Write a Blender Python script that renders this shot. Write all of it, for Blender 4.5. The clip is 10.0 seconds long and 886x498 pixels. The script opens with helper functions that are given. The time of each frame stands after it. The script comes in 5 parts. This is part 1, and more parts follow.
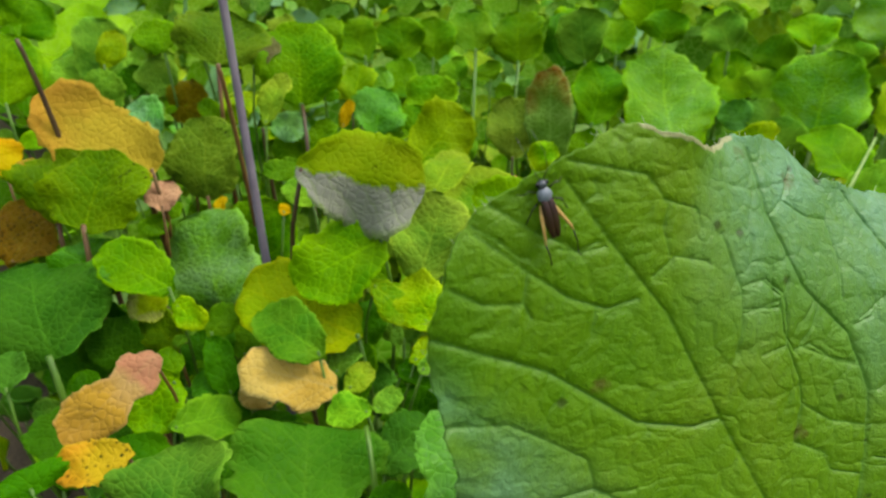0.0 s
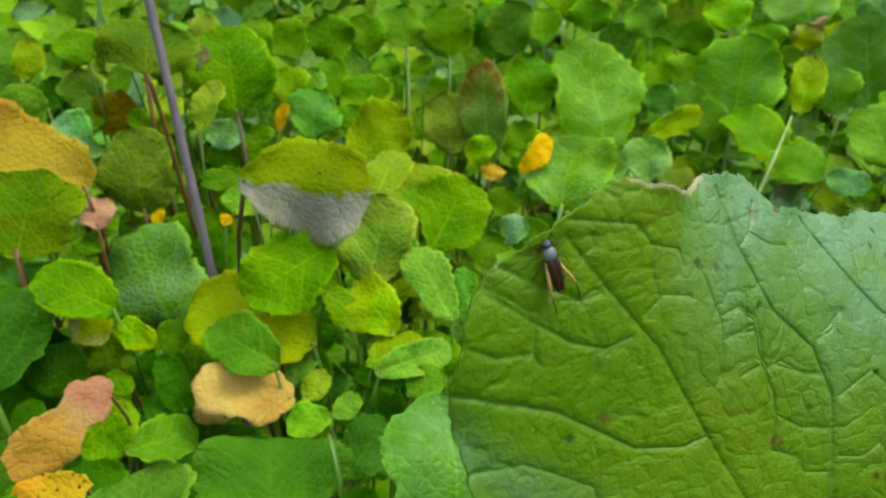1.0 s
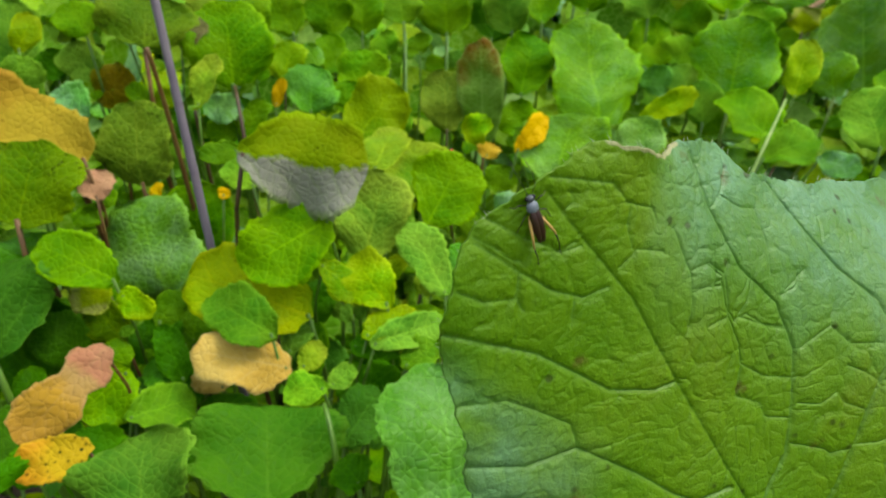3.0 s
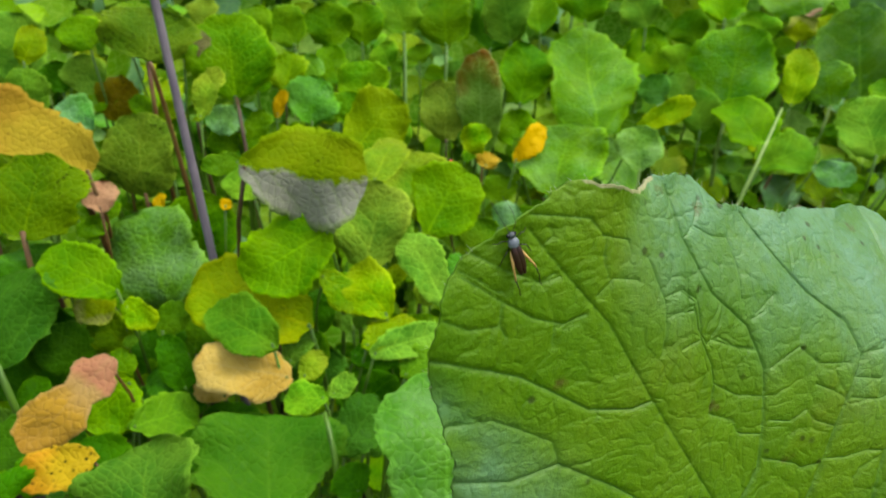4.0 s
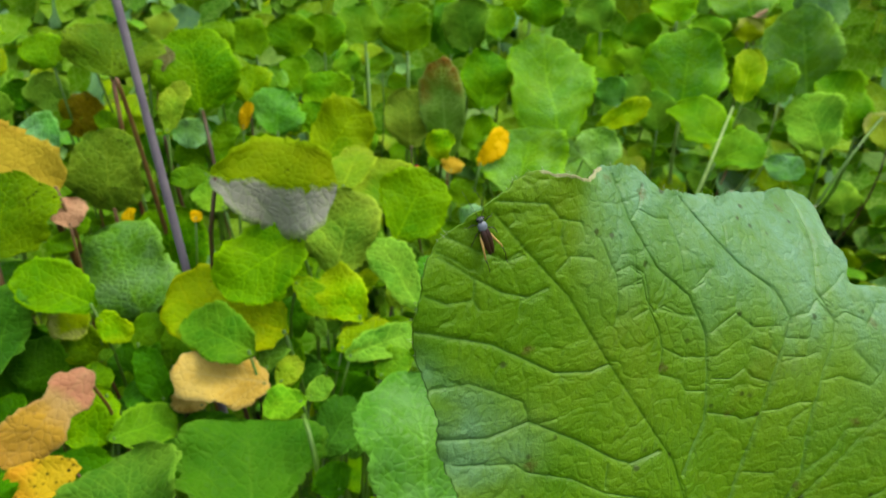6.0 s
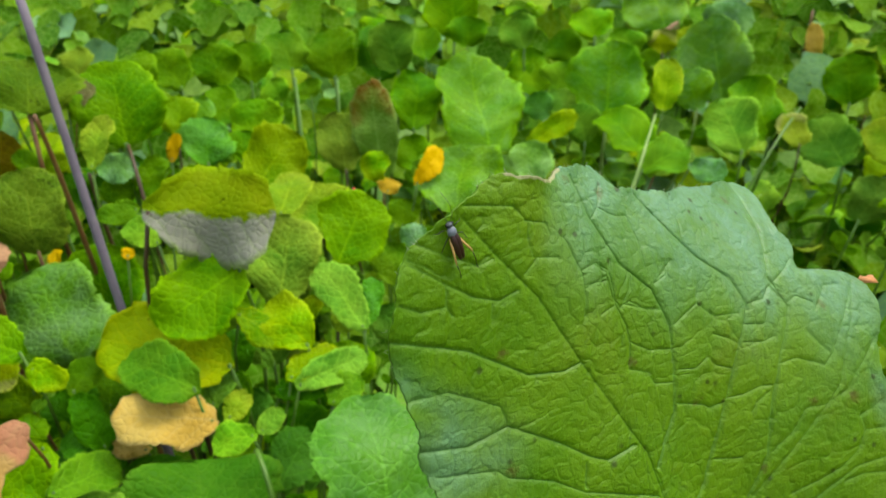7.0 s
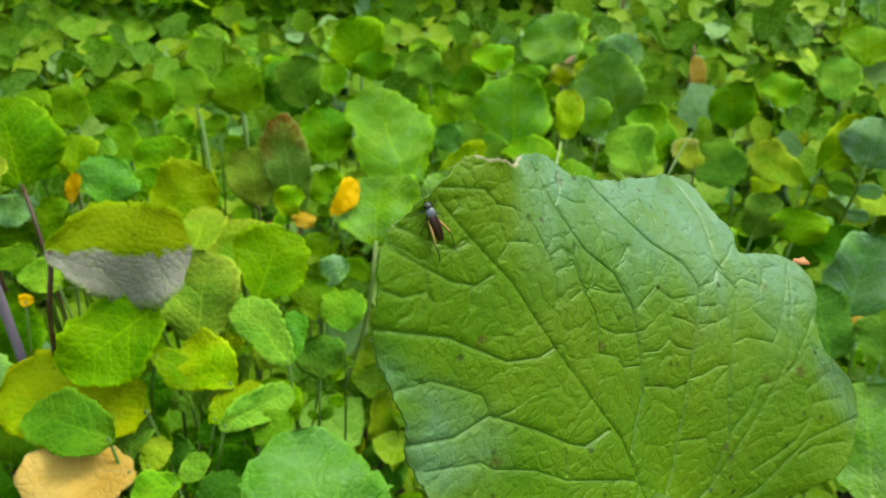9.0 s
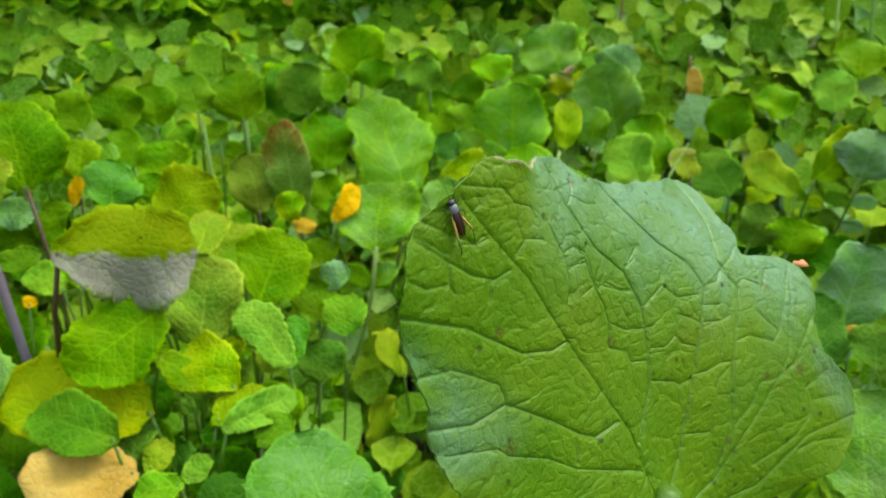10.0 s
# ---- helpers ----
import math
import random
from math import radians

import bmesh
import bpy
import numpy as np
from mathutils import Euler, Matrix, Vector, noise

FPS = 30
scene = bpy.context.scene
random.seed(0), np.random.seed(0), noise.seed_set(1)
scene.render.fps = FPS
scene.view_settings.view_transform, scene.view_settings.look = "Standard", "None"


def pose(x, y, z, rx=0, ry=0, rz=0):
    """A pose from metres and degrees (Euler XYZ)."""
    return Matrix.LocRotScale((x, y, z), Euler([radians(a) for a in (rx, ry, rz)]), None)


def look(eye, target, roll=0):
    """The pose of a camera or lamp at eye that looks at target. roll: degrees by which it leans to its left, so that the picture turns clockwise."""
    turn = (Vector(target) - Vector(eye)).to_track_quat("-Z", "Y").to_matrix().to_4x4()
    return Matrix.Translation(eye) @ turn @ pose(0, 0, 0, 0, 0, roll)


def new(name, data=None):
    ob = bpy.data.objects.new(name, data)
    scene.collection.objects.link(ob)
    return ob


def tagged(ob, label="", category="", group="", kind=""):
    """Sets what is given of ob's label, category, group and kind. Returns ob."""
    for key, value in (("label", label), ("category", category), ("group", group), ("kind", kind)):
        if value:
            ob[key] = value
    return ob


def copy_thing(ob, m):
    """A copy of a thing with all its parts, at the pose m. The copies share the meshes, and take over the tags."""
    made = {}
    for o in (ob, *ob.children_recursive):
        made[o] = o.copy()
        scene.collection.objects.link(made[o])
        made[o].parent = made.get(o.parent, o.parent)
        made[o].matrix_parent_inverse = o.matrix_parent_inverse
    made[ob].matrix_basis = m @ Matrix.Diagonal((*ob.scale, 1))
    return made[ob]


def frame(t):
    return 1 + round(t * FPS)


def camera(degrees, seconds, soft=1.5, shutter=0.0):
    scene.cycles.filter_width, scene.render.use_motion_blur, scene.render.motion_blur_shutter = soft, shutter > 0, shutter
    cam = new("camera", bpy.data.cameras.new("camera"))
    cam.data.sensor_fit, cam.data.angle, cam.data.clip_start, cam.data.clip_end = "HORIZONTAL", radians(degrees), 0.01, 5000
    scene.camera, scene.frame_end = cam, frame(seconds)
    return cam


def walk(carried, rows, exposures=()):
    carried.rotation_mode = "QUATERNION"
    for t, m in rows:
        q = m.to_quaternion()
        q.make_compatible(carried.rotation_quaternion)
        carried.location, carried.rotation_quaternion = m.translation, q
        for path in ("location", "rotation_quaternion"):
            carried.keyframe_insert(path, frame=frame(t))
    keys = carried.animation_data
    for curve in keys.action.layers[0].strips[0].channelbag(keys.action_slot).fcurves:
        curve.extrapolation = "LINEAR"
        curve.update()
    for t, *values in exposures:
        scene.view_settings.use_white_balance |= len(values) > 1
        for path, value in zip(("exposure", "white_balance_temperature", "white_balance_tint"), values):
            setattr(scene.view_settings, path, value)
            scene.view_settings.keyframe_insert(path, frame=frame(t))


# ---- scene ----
cam = camera(64.0, 10.0)
cam.data.dof.use_dof = True
cam.data.dof.focus_distance = 0.132
cam.data.dof.aperture_fstop = 40.0
PATH = [
    (0, (0.0611, 0.0464, 0.7394), (-0.2688, 1.6929, -0.3470), 3.91),
    (0.5, (0.0481, 0.0503, 0.7435), (-0.2396, 1.7020, -0.3468), 3.08),
    (1, (0.0520, 0.0453, 0.7484), (-0.0969, 1.7078, -0.3534), 3.82),
    (1.5, (0.0532, 0.0429, 0.7491), (-0.0606, 1.6882, -0.3823), 5.01),
    (2, (0.0533, 0.0454, 0.7499), (-0.0781, 1.6849, -0.3878), 4.83),
    (2.5, (0.0528, 0.0408, 0.7484), (-0.0748, 1.6728, -0.4007), 4.92),
    (4, (0.0552, 0.0328, 0.7576), (-0.0795, 1.6739, -0.3776), 4.66),
    (4.5, (0.0550, 0.0300, 0.7600), (-0.0714, 1.6768, -0.3678), 4.54),
    (5, (0.0545, 0.0259, 0.7619), (-0.0658, 1.6752, -0.3629), 4.68),
    (6.5, (0.0549, 0.0173, 0.7629), (0.0879, 1.6927, -0.3288), 3.86),
    (7, (0.0496, 0.0182, 0.7600), (0.1787, 1.7148, -0.2912), 3.62),
    (7.5, (0.0469, 0.0162, 0.7572), (0.2557, 1.7334, -0.2466), 4.19),
    (8, (0.0441, 0.0184, 0.7531), (0.3360, 1.7391, -0.2236), 4.93),
    (8.5, (0.0394, 0.0164, 0.7508), (0.3763, 1.7356, -0.2141), 4.97),
    (9, (0.0390, 0.0171, 0.7504), (0.4218, 1.7397, -0.1910), 4.90),
    (9.5, (0.0362, 0.0148, 0.7509), (0.4363, 1.7404, -0.1777), 5.35),
    (10, (0.0335, 0.0116, 0.7509), (0.4290, 1.7433, -0.1683), 5.50),
]
walk(cam, [(t, look(eye, target, roll)) for t, eye, target, roll in PATH], [(0, 0.4), (2.6, 0.4), (5.0, 0.43), (7.0, 0.5), (8.5, 0.57), (10, 0.59)])

# ---- light: bright overcast sky, wide soft sun almost overhead ----
world = bpy.data.worlds.new("overcast_sky")
scene.world = world
world.use_nodes = True
wn = world.node_tree.nodes
sky = wn.new("ShaderNodeTexSky")
sky.sky_type = "NISHITA"
sky.sun_disc = False
sky.sun_elevation = radians(58)
sky.sun_rotation = radians(68)
sky.dust_density = 4.0
sky.air_density = 1.0
sky.ozone_density = 1.0
haze = wn.new("ShaderNodeMixRGB")
haze.inputs["Fac"].default_value = 0.65
haze.inputs["Color2"].default_value = (6.4, 6.9, 6.9, 1)
# an overcast sky is far brighter overhead than at the horizon
height = wn.new("ShaderNodeSeparateXYZ")
world.node_tree.links.new(wn.new("ShaderNodeTexCoord").outputs["Generated"], height.inputs[0])
steep = wn.new("ShaderNodeMath")
steep.operation, steep.use_clamp = "POWER", True
steep.inputs[1].default_value = 1.5
world.node_tree.links.new(height.outputs["Z"], steep.inputs[0])
rise = wn.new("ShaderNodeMapRange")
rise.inputs["To Min"].default_value, rise.inputs["To Max"].default_value = 0.25, 2.5
world.node_tree.links.new(steep.outputs[0], rise.inputs["Value"])
dome = wn.new("ShaderNodeVectorMath")
dome.operation = "SCALE"
world.node_tree.links.new(sky.outputs["Color"], haze.inputs["Color1"])
world.node_tree.links.new(haze.outputs["Color"], dome.inputs[0])
world.node_tree.links.new(rise.outputs["Result"], dome.inputs["Scale"])
world.node_tree.links.new(dome.outputs["Vector"], wn["Background"].inputs["Color"])
wn["Background"].inputs["Strength"].default_value = 0.13
sun = new("sun", bpy.data.lights.new("sun", "SUN"))
sun.data.energy, sun.data.angle, sun.data.color = 1.5, radians(14), (1.0, 0.94, 0.82)
sun.matrix_basis = look((1.35, 0.55, 2.3), (0, 0, 0))


# ---- materials ----
def lin(r, g, b):
    """Linear colour from 0-255 display values."""
    return tuple(((c / 255) / 12.92 if c < 10 else ((c / 255 + 0.055) / 1.055) ** 2.4) for c in (r, g, b)) + (1,)


class Nodes:
    """Short hand for wiring a node material."""

    def __init__(self, name):
        self.mat = bpy.data.materials.new(name)
        self.mat.use_nodes = True
        self.nt = self.mat.node_tree
        self.bsdf = self.nt.nodes["Principled BSDF"]

    def add(self, kind, props=None, **ins):
        n = self.nt.nodes.new("ShaderNode" + kind)
        for k, v in (props or {}).items():
            if k == "operation":
                n.operation = v
            elif k == "blend":
                n.blend_type = v
            elif k == "feature":
                n.feature = v
            elif k == "attr":
                n.attribute_name = v
        for k, v in ins.items():
            self.set(n, k, v)
        return n

    def set(self, n, key, v):
        sock = n.inputs[int(key[1:])] if key[0] == "i" and key[1:].isdigit() else n.inputs[key.replace("_", " ")]
        if isinstance(v, bpy.types.NodeSocket):
            self.nt.links.new(v, sock)
        else:
            sock.default_value = v

    def math(self, op, a, b=0.0):
        return self.add("Math", {"operation": op}, i0=a, i1=b).outputs[0]

    def mix(self, fac, a, b, blend="MIX"):
        return self.add("MixRGB", {"blend": blend}, Fac=fac, Color1=a, Color2=b).outputs[0]

    def ramp(self, fac, stops):
        n = self.add("ValToRGB", Fac=fac)
        e = n.color_ramp.elements
        full = [(p, c if len(c) == 4 else (*c, 1)) for p, c in stops]
        for el, (p, c) in ((e[0], full[0]), (e[1], full[-1])):
            el.position, el.color = p, c
        for p, c in full[1:-1]:
            e.new(p).color = c
        return n.outputs["Color"]

    def noise(self, vec, scale, detail=3.0, rough=0.55):
        return self.add("TexNoise", Vector=vec, Scale=scale, Detail=detail, Roughness=rough).outputs["Fac"]


BLACK, WHITE = (0, 0, 0, 1), (1, 1, 1, 1)


def leaf_material(name, main, second, tip=None, tip_from=0.62, vein=None, spots=0.0, spot_colour=(40, 22, 8), bloom=0.0, rough=0.3, through_light=0.28, vein_gain=0.34, half=None, along=None, sheen_colour=(140, 182, 64)):
    """A leaf blade: two mottled greens, pale branching veins, puckered skin, spots of age, patches of sky sheen put
    into the colour and a little light through it.
    """
    k = Nodes(name)
    tc = k.add("TexCoord")
    obj, uv = tc.outputs["Object"], tc.outputs["UV"]
    rnd = k.add("ObjectInfo").outputs["Random"]
    shift = k.add("VectorMath", {"operation": "ADD"}, i0=obj, i1=k.add("CombineXYZ", X=rnd, Y=k.math("MULTIPLY", rnd, 7.3), Z=rnd).outputs[0]).outputs[0]
    sep = k.add("SeparateXYZ", Vector=uv)
    ux, uy = k.math("SUBTRACT", sep.outputs["X"], 0.5), sep.outputs["Y"]
    side = k.math("ABSOLUTE", ux)
    wob = k.math("MULTIPLY", k.math("SUBTRACT", k.noise(shift, 38.0, 3.0), 0.5), 0.22)
    # midrib, side veins that climb away from it, and a fine net between them
    mid = k.math("LESS_THAN", side, k.math("MULTIPLY", k.math("SUBTRACT", 1.08, uy), 0.017))
    climb = k.math("SUBTRACT", k.math("ADD", uy, wob), k.math("MULTIPLY", side, 0.85))
    saw = k.math("FRACT", k.math("ADD", k.math("MULTIPLY", climb, 5.0), k.math("MULTIPLY", k.math("GREATER_THAN", ux, 0.0), 0.37)))
    ridge = k.math("ABSOLUTE", k.math("SUBTRACT", saw, 0.5))
    branch = k.ramp(ridge, [(0.0, WHITE), (0.025, (0.7, 0.7, 0.7, 1)), (0.075, BLACK)])
    net = k.add("TexVoronoi", {"feature": "DISTANCE_TO_EDGE"}, Vector=shift, Scale=190.0).outputs["Distance"]
    mesh = k.ramp(net, [(0.0, (0.55, 0.55, 0.55, 1)), (0.09, BLACK)])
    veins = k.mix(1.0, k.mix(1.0, mid, branch, "LIGHTEN"), mesh, "LIGHTEN")
    big = k.ramp(k.noise(shift, 22.0, 3.0), [(0.34, BLACK), (0.66, WHITE)])
    small = k.ramp(k.noise(shift, 210.0, 3.0), [(0.3, BLACK), (0.75, WHITE)])
    col = k.mix(big, lin(*main), lin(*second))
    col = k.mix(k.math("MULTIPLY", small, 0.2), col, k.mix(0.6, col, lin(*second)))
    if tip:
        edge = k.math("ADD", k.math("MULTIPLY", side, 0.9), k.math("ADD", uy, k.math("MULTIPLY", k.math("SUBTRACT", k.noise(shift, 30.0), 0.5), 0.5)))
        col = k.mix(k.ramp(edge, [(tip_from, BLACK), (tip_from + 0.4, WHITE)]), col, lin(*tip))
    if along:
        # colour that changes from the foot to the tip
        drift = k.math("ADD", uy, k.math("MULTIPLY", k.math("SUBTRACT", k.noise(shift, 60.0, 4.0), 0.5), 0.35))
        col = k.mix(0.75, col, k.ramp(drift, [(at, lin(*rgb)) for at, rgb in along]))
    if half:
        # one half of the blade withered, with a ragged border near the midrib
        border = k.math("ADD", ux, k.math("MULTIPLY", k.math("SUBTRACT", k.noise(shift, 45.0, 5.0, 0.65), 0.5), 0.34))
        worn = k.mix(k.noise(shift, 150.0, 5.0, 0.7), lin(*half[0]), lin(*half[1]))
        col = k.mix(k.ramp(border, [(0.0, BLACK), (0.03, WHITE)]), col, worn)
    pale = lin(*(vein or tuple(min(255, int(c * 1.25 + 25)) for c in second)))
    col = k.mix(k.math("MULTIPLY", veins, vein_gain), col, pale)
    if bloom:
        # silvery patches stand for the sky's sheen, mixed into the base colour
        sheen_patch = k.ramp(k.noise(shift, 34.0, 7.0, 0.72), [(0.44, BLACK), (0.64, WHITE)])
        col = k.mix(k.math("MULTIPLY", sheen_patch, bloom), col, lin(*sheen_colour))
    rim = k.add("Attribute", {"attr": "rim"}).outputs["Fac"]
    col = k.mix(k.math("MULTIPLY", rim, 0.45), col, pale)
    if spots:
        dots = k.add("TexVoronoi", Vector=shift, Scale=260.0, Randomness=1.0)
        gate = k.ramp(k.noise(shift, 55.0, 2.0), [(0.62 - 0.35 * spots, BLACK), (0.80 - 0.35 * spots, WHITE)])
        dot = k.ramp(dots.outputs["Distance"], [(0.16, WHITE), (0.34, BLACK)])
        col = k.mix(k.mix(1.0, dot, gate, "MULTIPLY"), col, lin(*spot_colour))
    hsv = k.add("HueSaturation", Hue=k.math("ADD", 0.496, k.math("MULTIPLY", rnd, 0.009)), Saturation=k.math("ADD", 0.94, k.math("MULTIPLY", k.math("FRACT", k.math("MULTIPLY", rnd, 13.7)), 0.14)), Value=k.math("ADD", 0.56, k.math("MULTIPLY", k.math("FRACT", k.math("MULTIPLY", rnd, 5.1)), 0.28)), Color=col)
    col = hsv.outputs[0]
    puck = k.ramp(net, [(0.0, BLACK), (0.12, (0.6, 0.6, 0.6, 1)), (0.4, WHITE)])
    swell = k.noise(shift, 80.0, 3.0)
    soft = k.ramp(ridge, [(0.0, WHITE), (0.05, (0.55, 0.55, 0.55, 1)), (0.16, BLACK)])
    groove = k.mix(1.0, mid, soft, "LIGHTEN")
    h = k.math("ADD", k.math("ADD", k.math("MULTIPLY", k.noise(shift, 300.0, 3.0, 0.5), 0.05), k.math("MULTIPLY", puck, 0.4)), k.math("MULTIPLY", swell, 0.5))
    h = k.math("SUBTRACT", h, k.math("MULTIPLY", groove, 0.22))
    bump = k.add("Bump", Strength=0.8, Distance=0.0017, Height=h).outputs[0]
    k.set(k.bsdf, "Base Color", col)
    k.set(k.bsdf, "Roughness", k.math("ADD", rough, k.math("MULTIPLY", small, 0.12)))
    k.set(k.bsdf, "Specular IOR Level", 0.12 if bloom >= 0.2 else 0.03)
    k.set(k.bsdf, "Normal", bump)
    trans = k.add("BsdfTranslucent", Color=k.mix(0.35, col, (0.22, 0.46, 0.01, 1), "MIX"), Normal=bump)
    mixer = k.add("MixShader", Fac=through_light)
    k.nt.links.new(k.bsdf.outputs[0], mixer.inputs[1])
    k.nt.links.new(trans.outputs[0], mixer.inputs[2])
    k.nt.links.new(mixer.outputs[0], k.nt.nodes["Material Output"].inputs["Surface"])
    return k.mat


LEAF = {
    "green": leaf_material("leaf_green", (70, 138, 2), (110, 160, 4), bloom=0.05),
    "light": leaf_material("leaf_light_green", (88, 162, 4), (134, 186, 10), bloom=0.10),
    "lime": leaf_material("leaf_yellow_green", (108, 174, 2), (158, 194, 6), bloom=0.04, tip=(150, 180, 20)),
    "dark": leaf_material("leaf_dark_green", (46, 112, 0), (72, 134, 2), bloom=0.06),
    "deep": leaf_material("leaf_deep_green", (52, 118, 0), (76, 138, 0), vein=(110, 168, 30), vein_gain=0.35),
    "bluegreen": leaf_material("leaf_blue_green", (62, 138, 12), (92, 160, 26), bloom=0.2, sheen_colour=(136, 196, 120)),
    "pale": leaf_material("leaf_pale_green", (88, 166, 60), (130, 188, 90), bloom=0.5, sheen_colour=(168, 206, 180)),
    "palegreen": leaf_material("leaf_pale_fresh_green", (76, 146, 28), (104, 166, 46), bloom=0.35, sheen_colour=(150, 200, 130)),
    "sheen_green": leaf_material("leaf_silvery_green", (84, 160, 8), (124, 180, 20), bloom=0.45, sheen_colour=(150, 200, 120)),
    "frostdark": leaf_material("leaf_dark_silvery", (74, 140, 4), (104, 158, 10), bloom=0.4, sheen_colour=(140, 180, 130)),
    "olive": leaf_material("leaf_olive", (88, 134, 4), (116, 146, 10), spots=0.4, bloom=0.04, spot_colour=(36, 40, 6)),
    "gold": leaf_material("leaf_golden", (246, 216, 0), (230, 204, 0), spots=0.12, spot_colour=(150, 104, 0), tip=(244, 186, 0), vein=(224, 196, 30), vein_gain=0.2),
    "yellow": leaf_material("leaf_yellow", (246, 204, 4), (236, 190, 4), vein=(248, 216, 60), vein_gain=0.2),
    "yellowgreen": leaf_material("leaf_yellowing", (168, 186, 2), (136, 174, 4), tip=(210, 198, 10), tip_from=1.0, vein=(200, 206, 60), spots=0.1),
    "autumn": leaf_material("leaf_half_yellow", (112, 160, 6), (142, 172, 12), tip=(224, 190, 40), tip_from=1.0, spots=0.15),
    "bronze": leaf_material("leaf_bronze_tip", (92, 146, 20), (122, 158, 60), tip=(136, 86, 10), tip_from=0.78, bloom=0.3, spots=0.15),
    "brown": leaf_material("leaf_olive_brown", (132, 112, 2), (112, 118, 4), spots=0.3),
    "brownspot": leaf_material("leaf_brown_spotted", (126, 90, 4), (104, 92, 6), spots=0.8),
    "orange": leaf_material("leaf_orange", (216, 172, 16), (212, 172, 60), spots=0.3, spot_colour=(140, 100, 50), vein_gain=0.2),
    "pink": leaf_material("leaf_pink", (238, 178, 142), (228, 190, 140), spots=0.15, vein=(214, 160, 120), vein_gain=0.25),
    "tan": leaf_material("leaf_tan", (244, 214, 120), (236, 196, 90), vein=(246, 224, 150), vein_gain=0.3, spots=0.12, spot_colour=(150, 110, 50)),
    "mauve": leaf_material("leaf_mauve", (140, 122, 96), (120, 120, 64), bloom=0.25),
    "goldspot": leaf_material("leaf_golden_black_spotted", (232, 190, 2), (214, 178, 4), spots=0.75, spot_colour=(40, 26, 6), tip=(230, 160, 4), vein=(236, 200, 40), vein_gain=0.2),
    "sunset": leaf_material("leaf_pink_to_gold", (232, 176, 40), (226, 186, 80), spots=0.2, spot_colour=(150, 100, 60), vein=(236, 196, 120), vein_gain=0.2, along=((0.0, (224, 150, 120)), (0.24, (224, 140, 112)), (0.34, (226, 186, 110)), (0.44, (220, 180, 90)), (0.54, (240, 190, 6)), (1.0, (232, 176, 10)))),
    "withered": leaf_material("leaf_half_withered", (134, 154, 10), (108, 144, 10), tip=(128, 112, 14), tip_from=1.05, spots=0.15, vein_gain=0.2, half=((176, 176, 160), (138, 140, 122)), rough=0.5),
    "faded": leaf_material("leaf_faded_green", (150, 168, 4), (132, 160, 8), tip=(160, 164, 84), tip_from=0.8, bloom=0.16, spots=0.15),
}


GREENS = ("green", "light", "lime", "dark", "deep", "bluegreen", "pale", "palegreen", "sheen_green", "frostdark", "olive")


def stalk_material(name, main, second, rough=0.5, scale=60.0):
    k = Nodes(name)
    obj = k.add("TexCoord").outputs["Object"]
    flat = k.add("Mapping", Vector=obj)
    flat.inputs["Scale"].default_value = (1, 1, 0.12)
    streak = k.noise(flat.outputs[0], scale * 8, 4.0)
    blotch = k.noise(obj, scale, 3.0)
    col = k.mix(k.ramp(blotch, [(0.35, BLACK), (0.65, WHITE)]), lin(*main), lin(*second))
    col = k.mix(k.math("MULTIPLY", streak, 0.35), col, lin(*second))
    k.set(k.bsdf, "Base Color", col)
    k.set(k.bsdf, "Roughness", rough)
    k.set(k.bsdf, "Normal", k.add("Bump", Strength=0.4, Distance=0.0008, Height=streak).outputs[0])
    return k.mat


STALK = {
    "green": stalk_material("petiole_green", (62, 100, 18), (86, 124, 30)),
    "pale": stalk_material("petiole_pale", (112, 146, 60), (140, 166, 84)),
    "red": stalk_material("petiole_red_brown", (92, 52, 24), (110, 84, 40)),
    "dark": stalk_material("petiole_dark_brown", (58, 40, 24), (82, 62, 36)),
    "grey": stalk_material("dry_stalk_grey", (96, 86, 100), (120, 110, 120), 0.7),
}
PETIOLE_KIND = {"sunset": "red", "goldspot": "red", "withered": "dark", "olive": "red", "brown": "red", "gold": "red", "pink": "red", "bronze": "red", "brownspot": "red", "sheen_green": "pale", "autumn": "dark", "faded": "dark"}


def soil_material():
    k = Nodes("damp_soil")
    obj = k.add("TexCoord").outputs["Object"]
    big, fine = k.noise(obj, 5.0, 6.0), k.noise(obj, 120.0, 6.0, 0.7)
    col = k.mix(k.ramp(big, [(0.35, BLACK), (0.65, WHITE)]), lin(44, 34, 24), lin(66, 54, 38))
    col = k.mix(k.math("MULTIPLY", k.ramp(fine, [(0.45, BLACK), (0.7, WHITE)]), 0.6), col, lin(92, 78, 54))
    k.set(k.bsdf, "Base Color", col)
    k.set(k.bsdf, "Roughness", 0.9)
    k.set(k.bsdf, "Normal", k.add("Bump", Strength=0.8, Distance=0.01, Height=fine).outputs[0])
    return k.mat


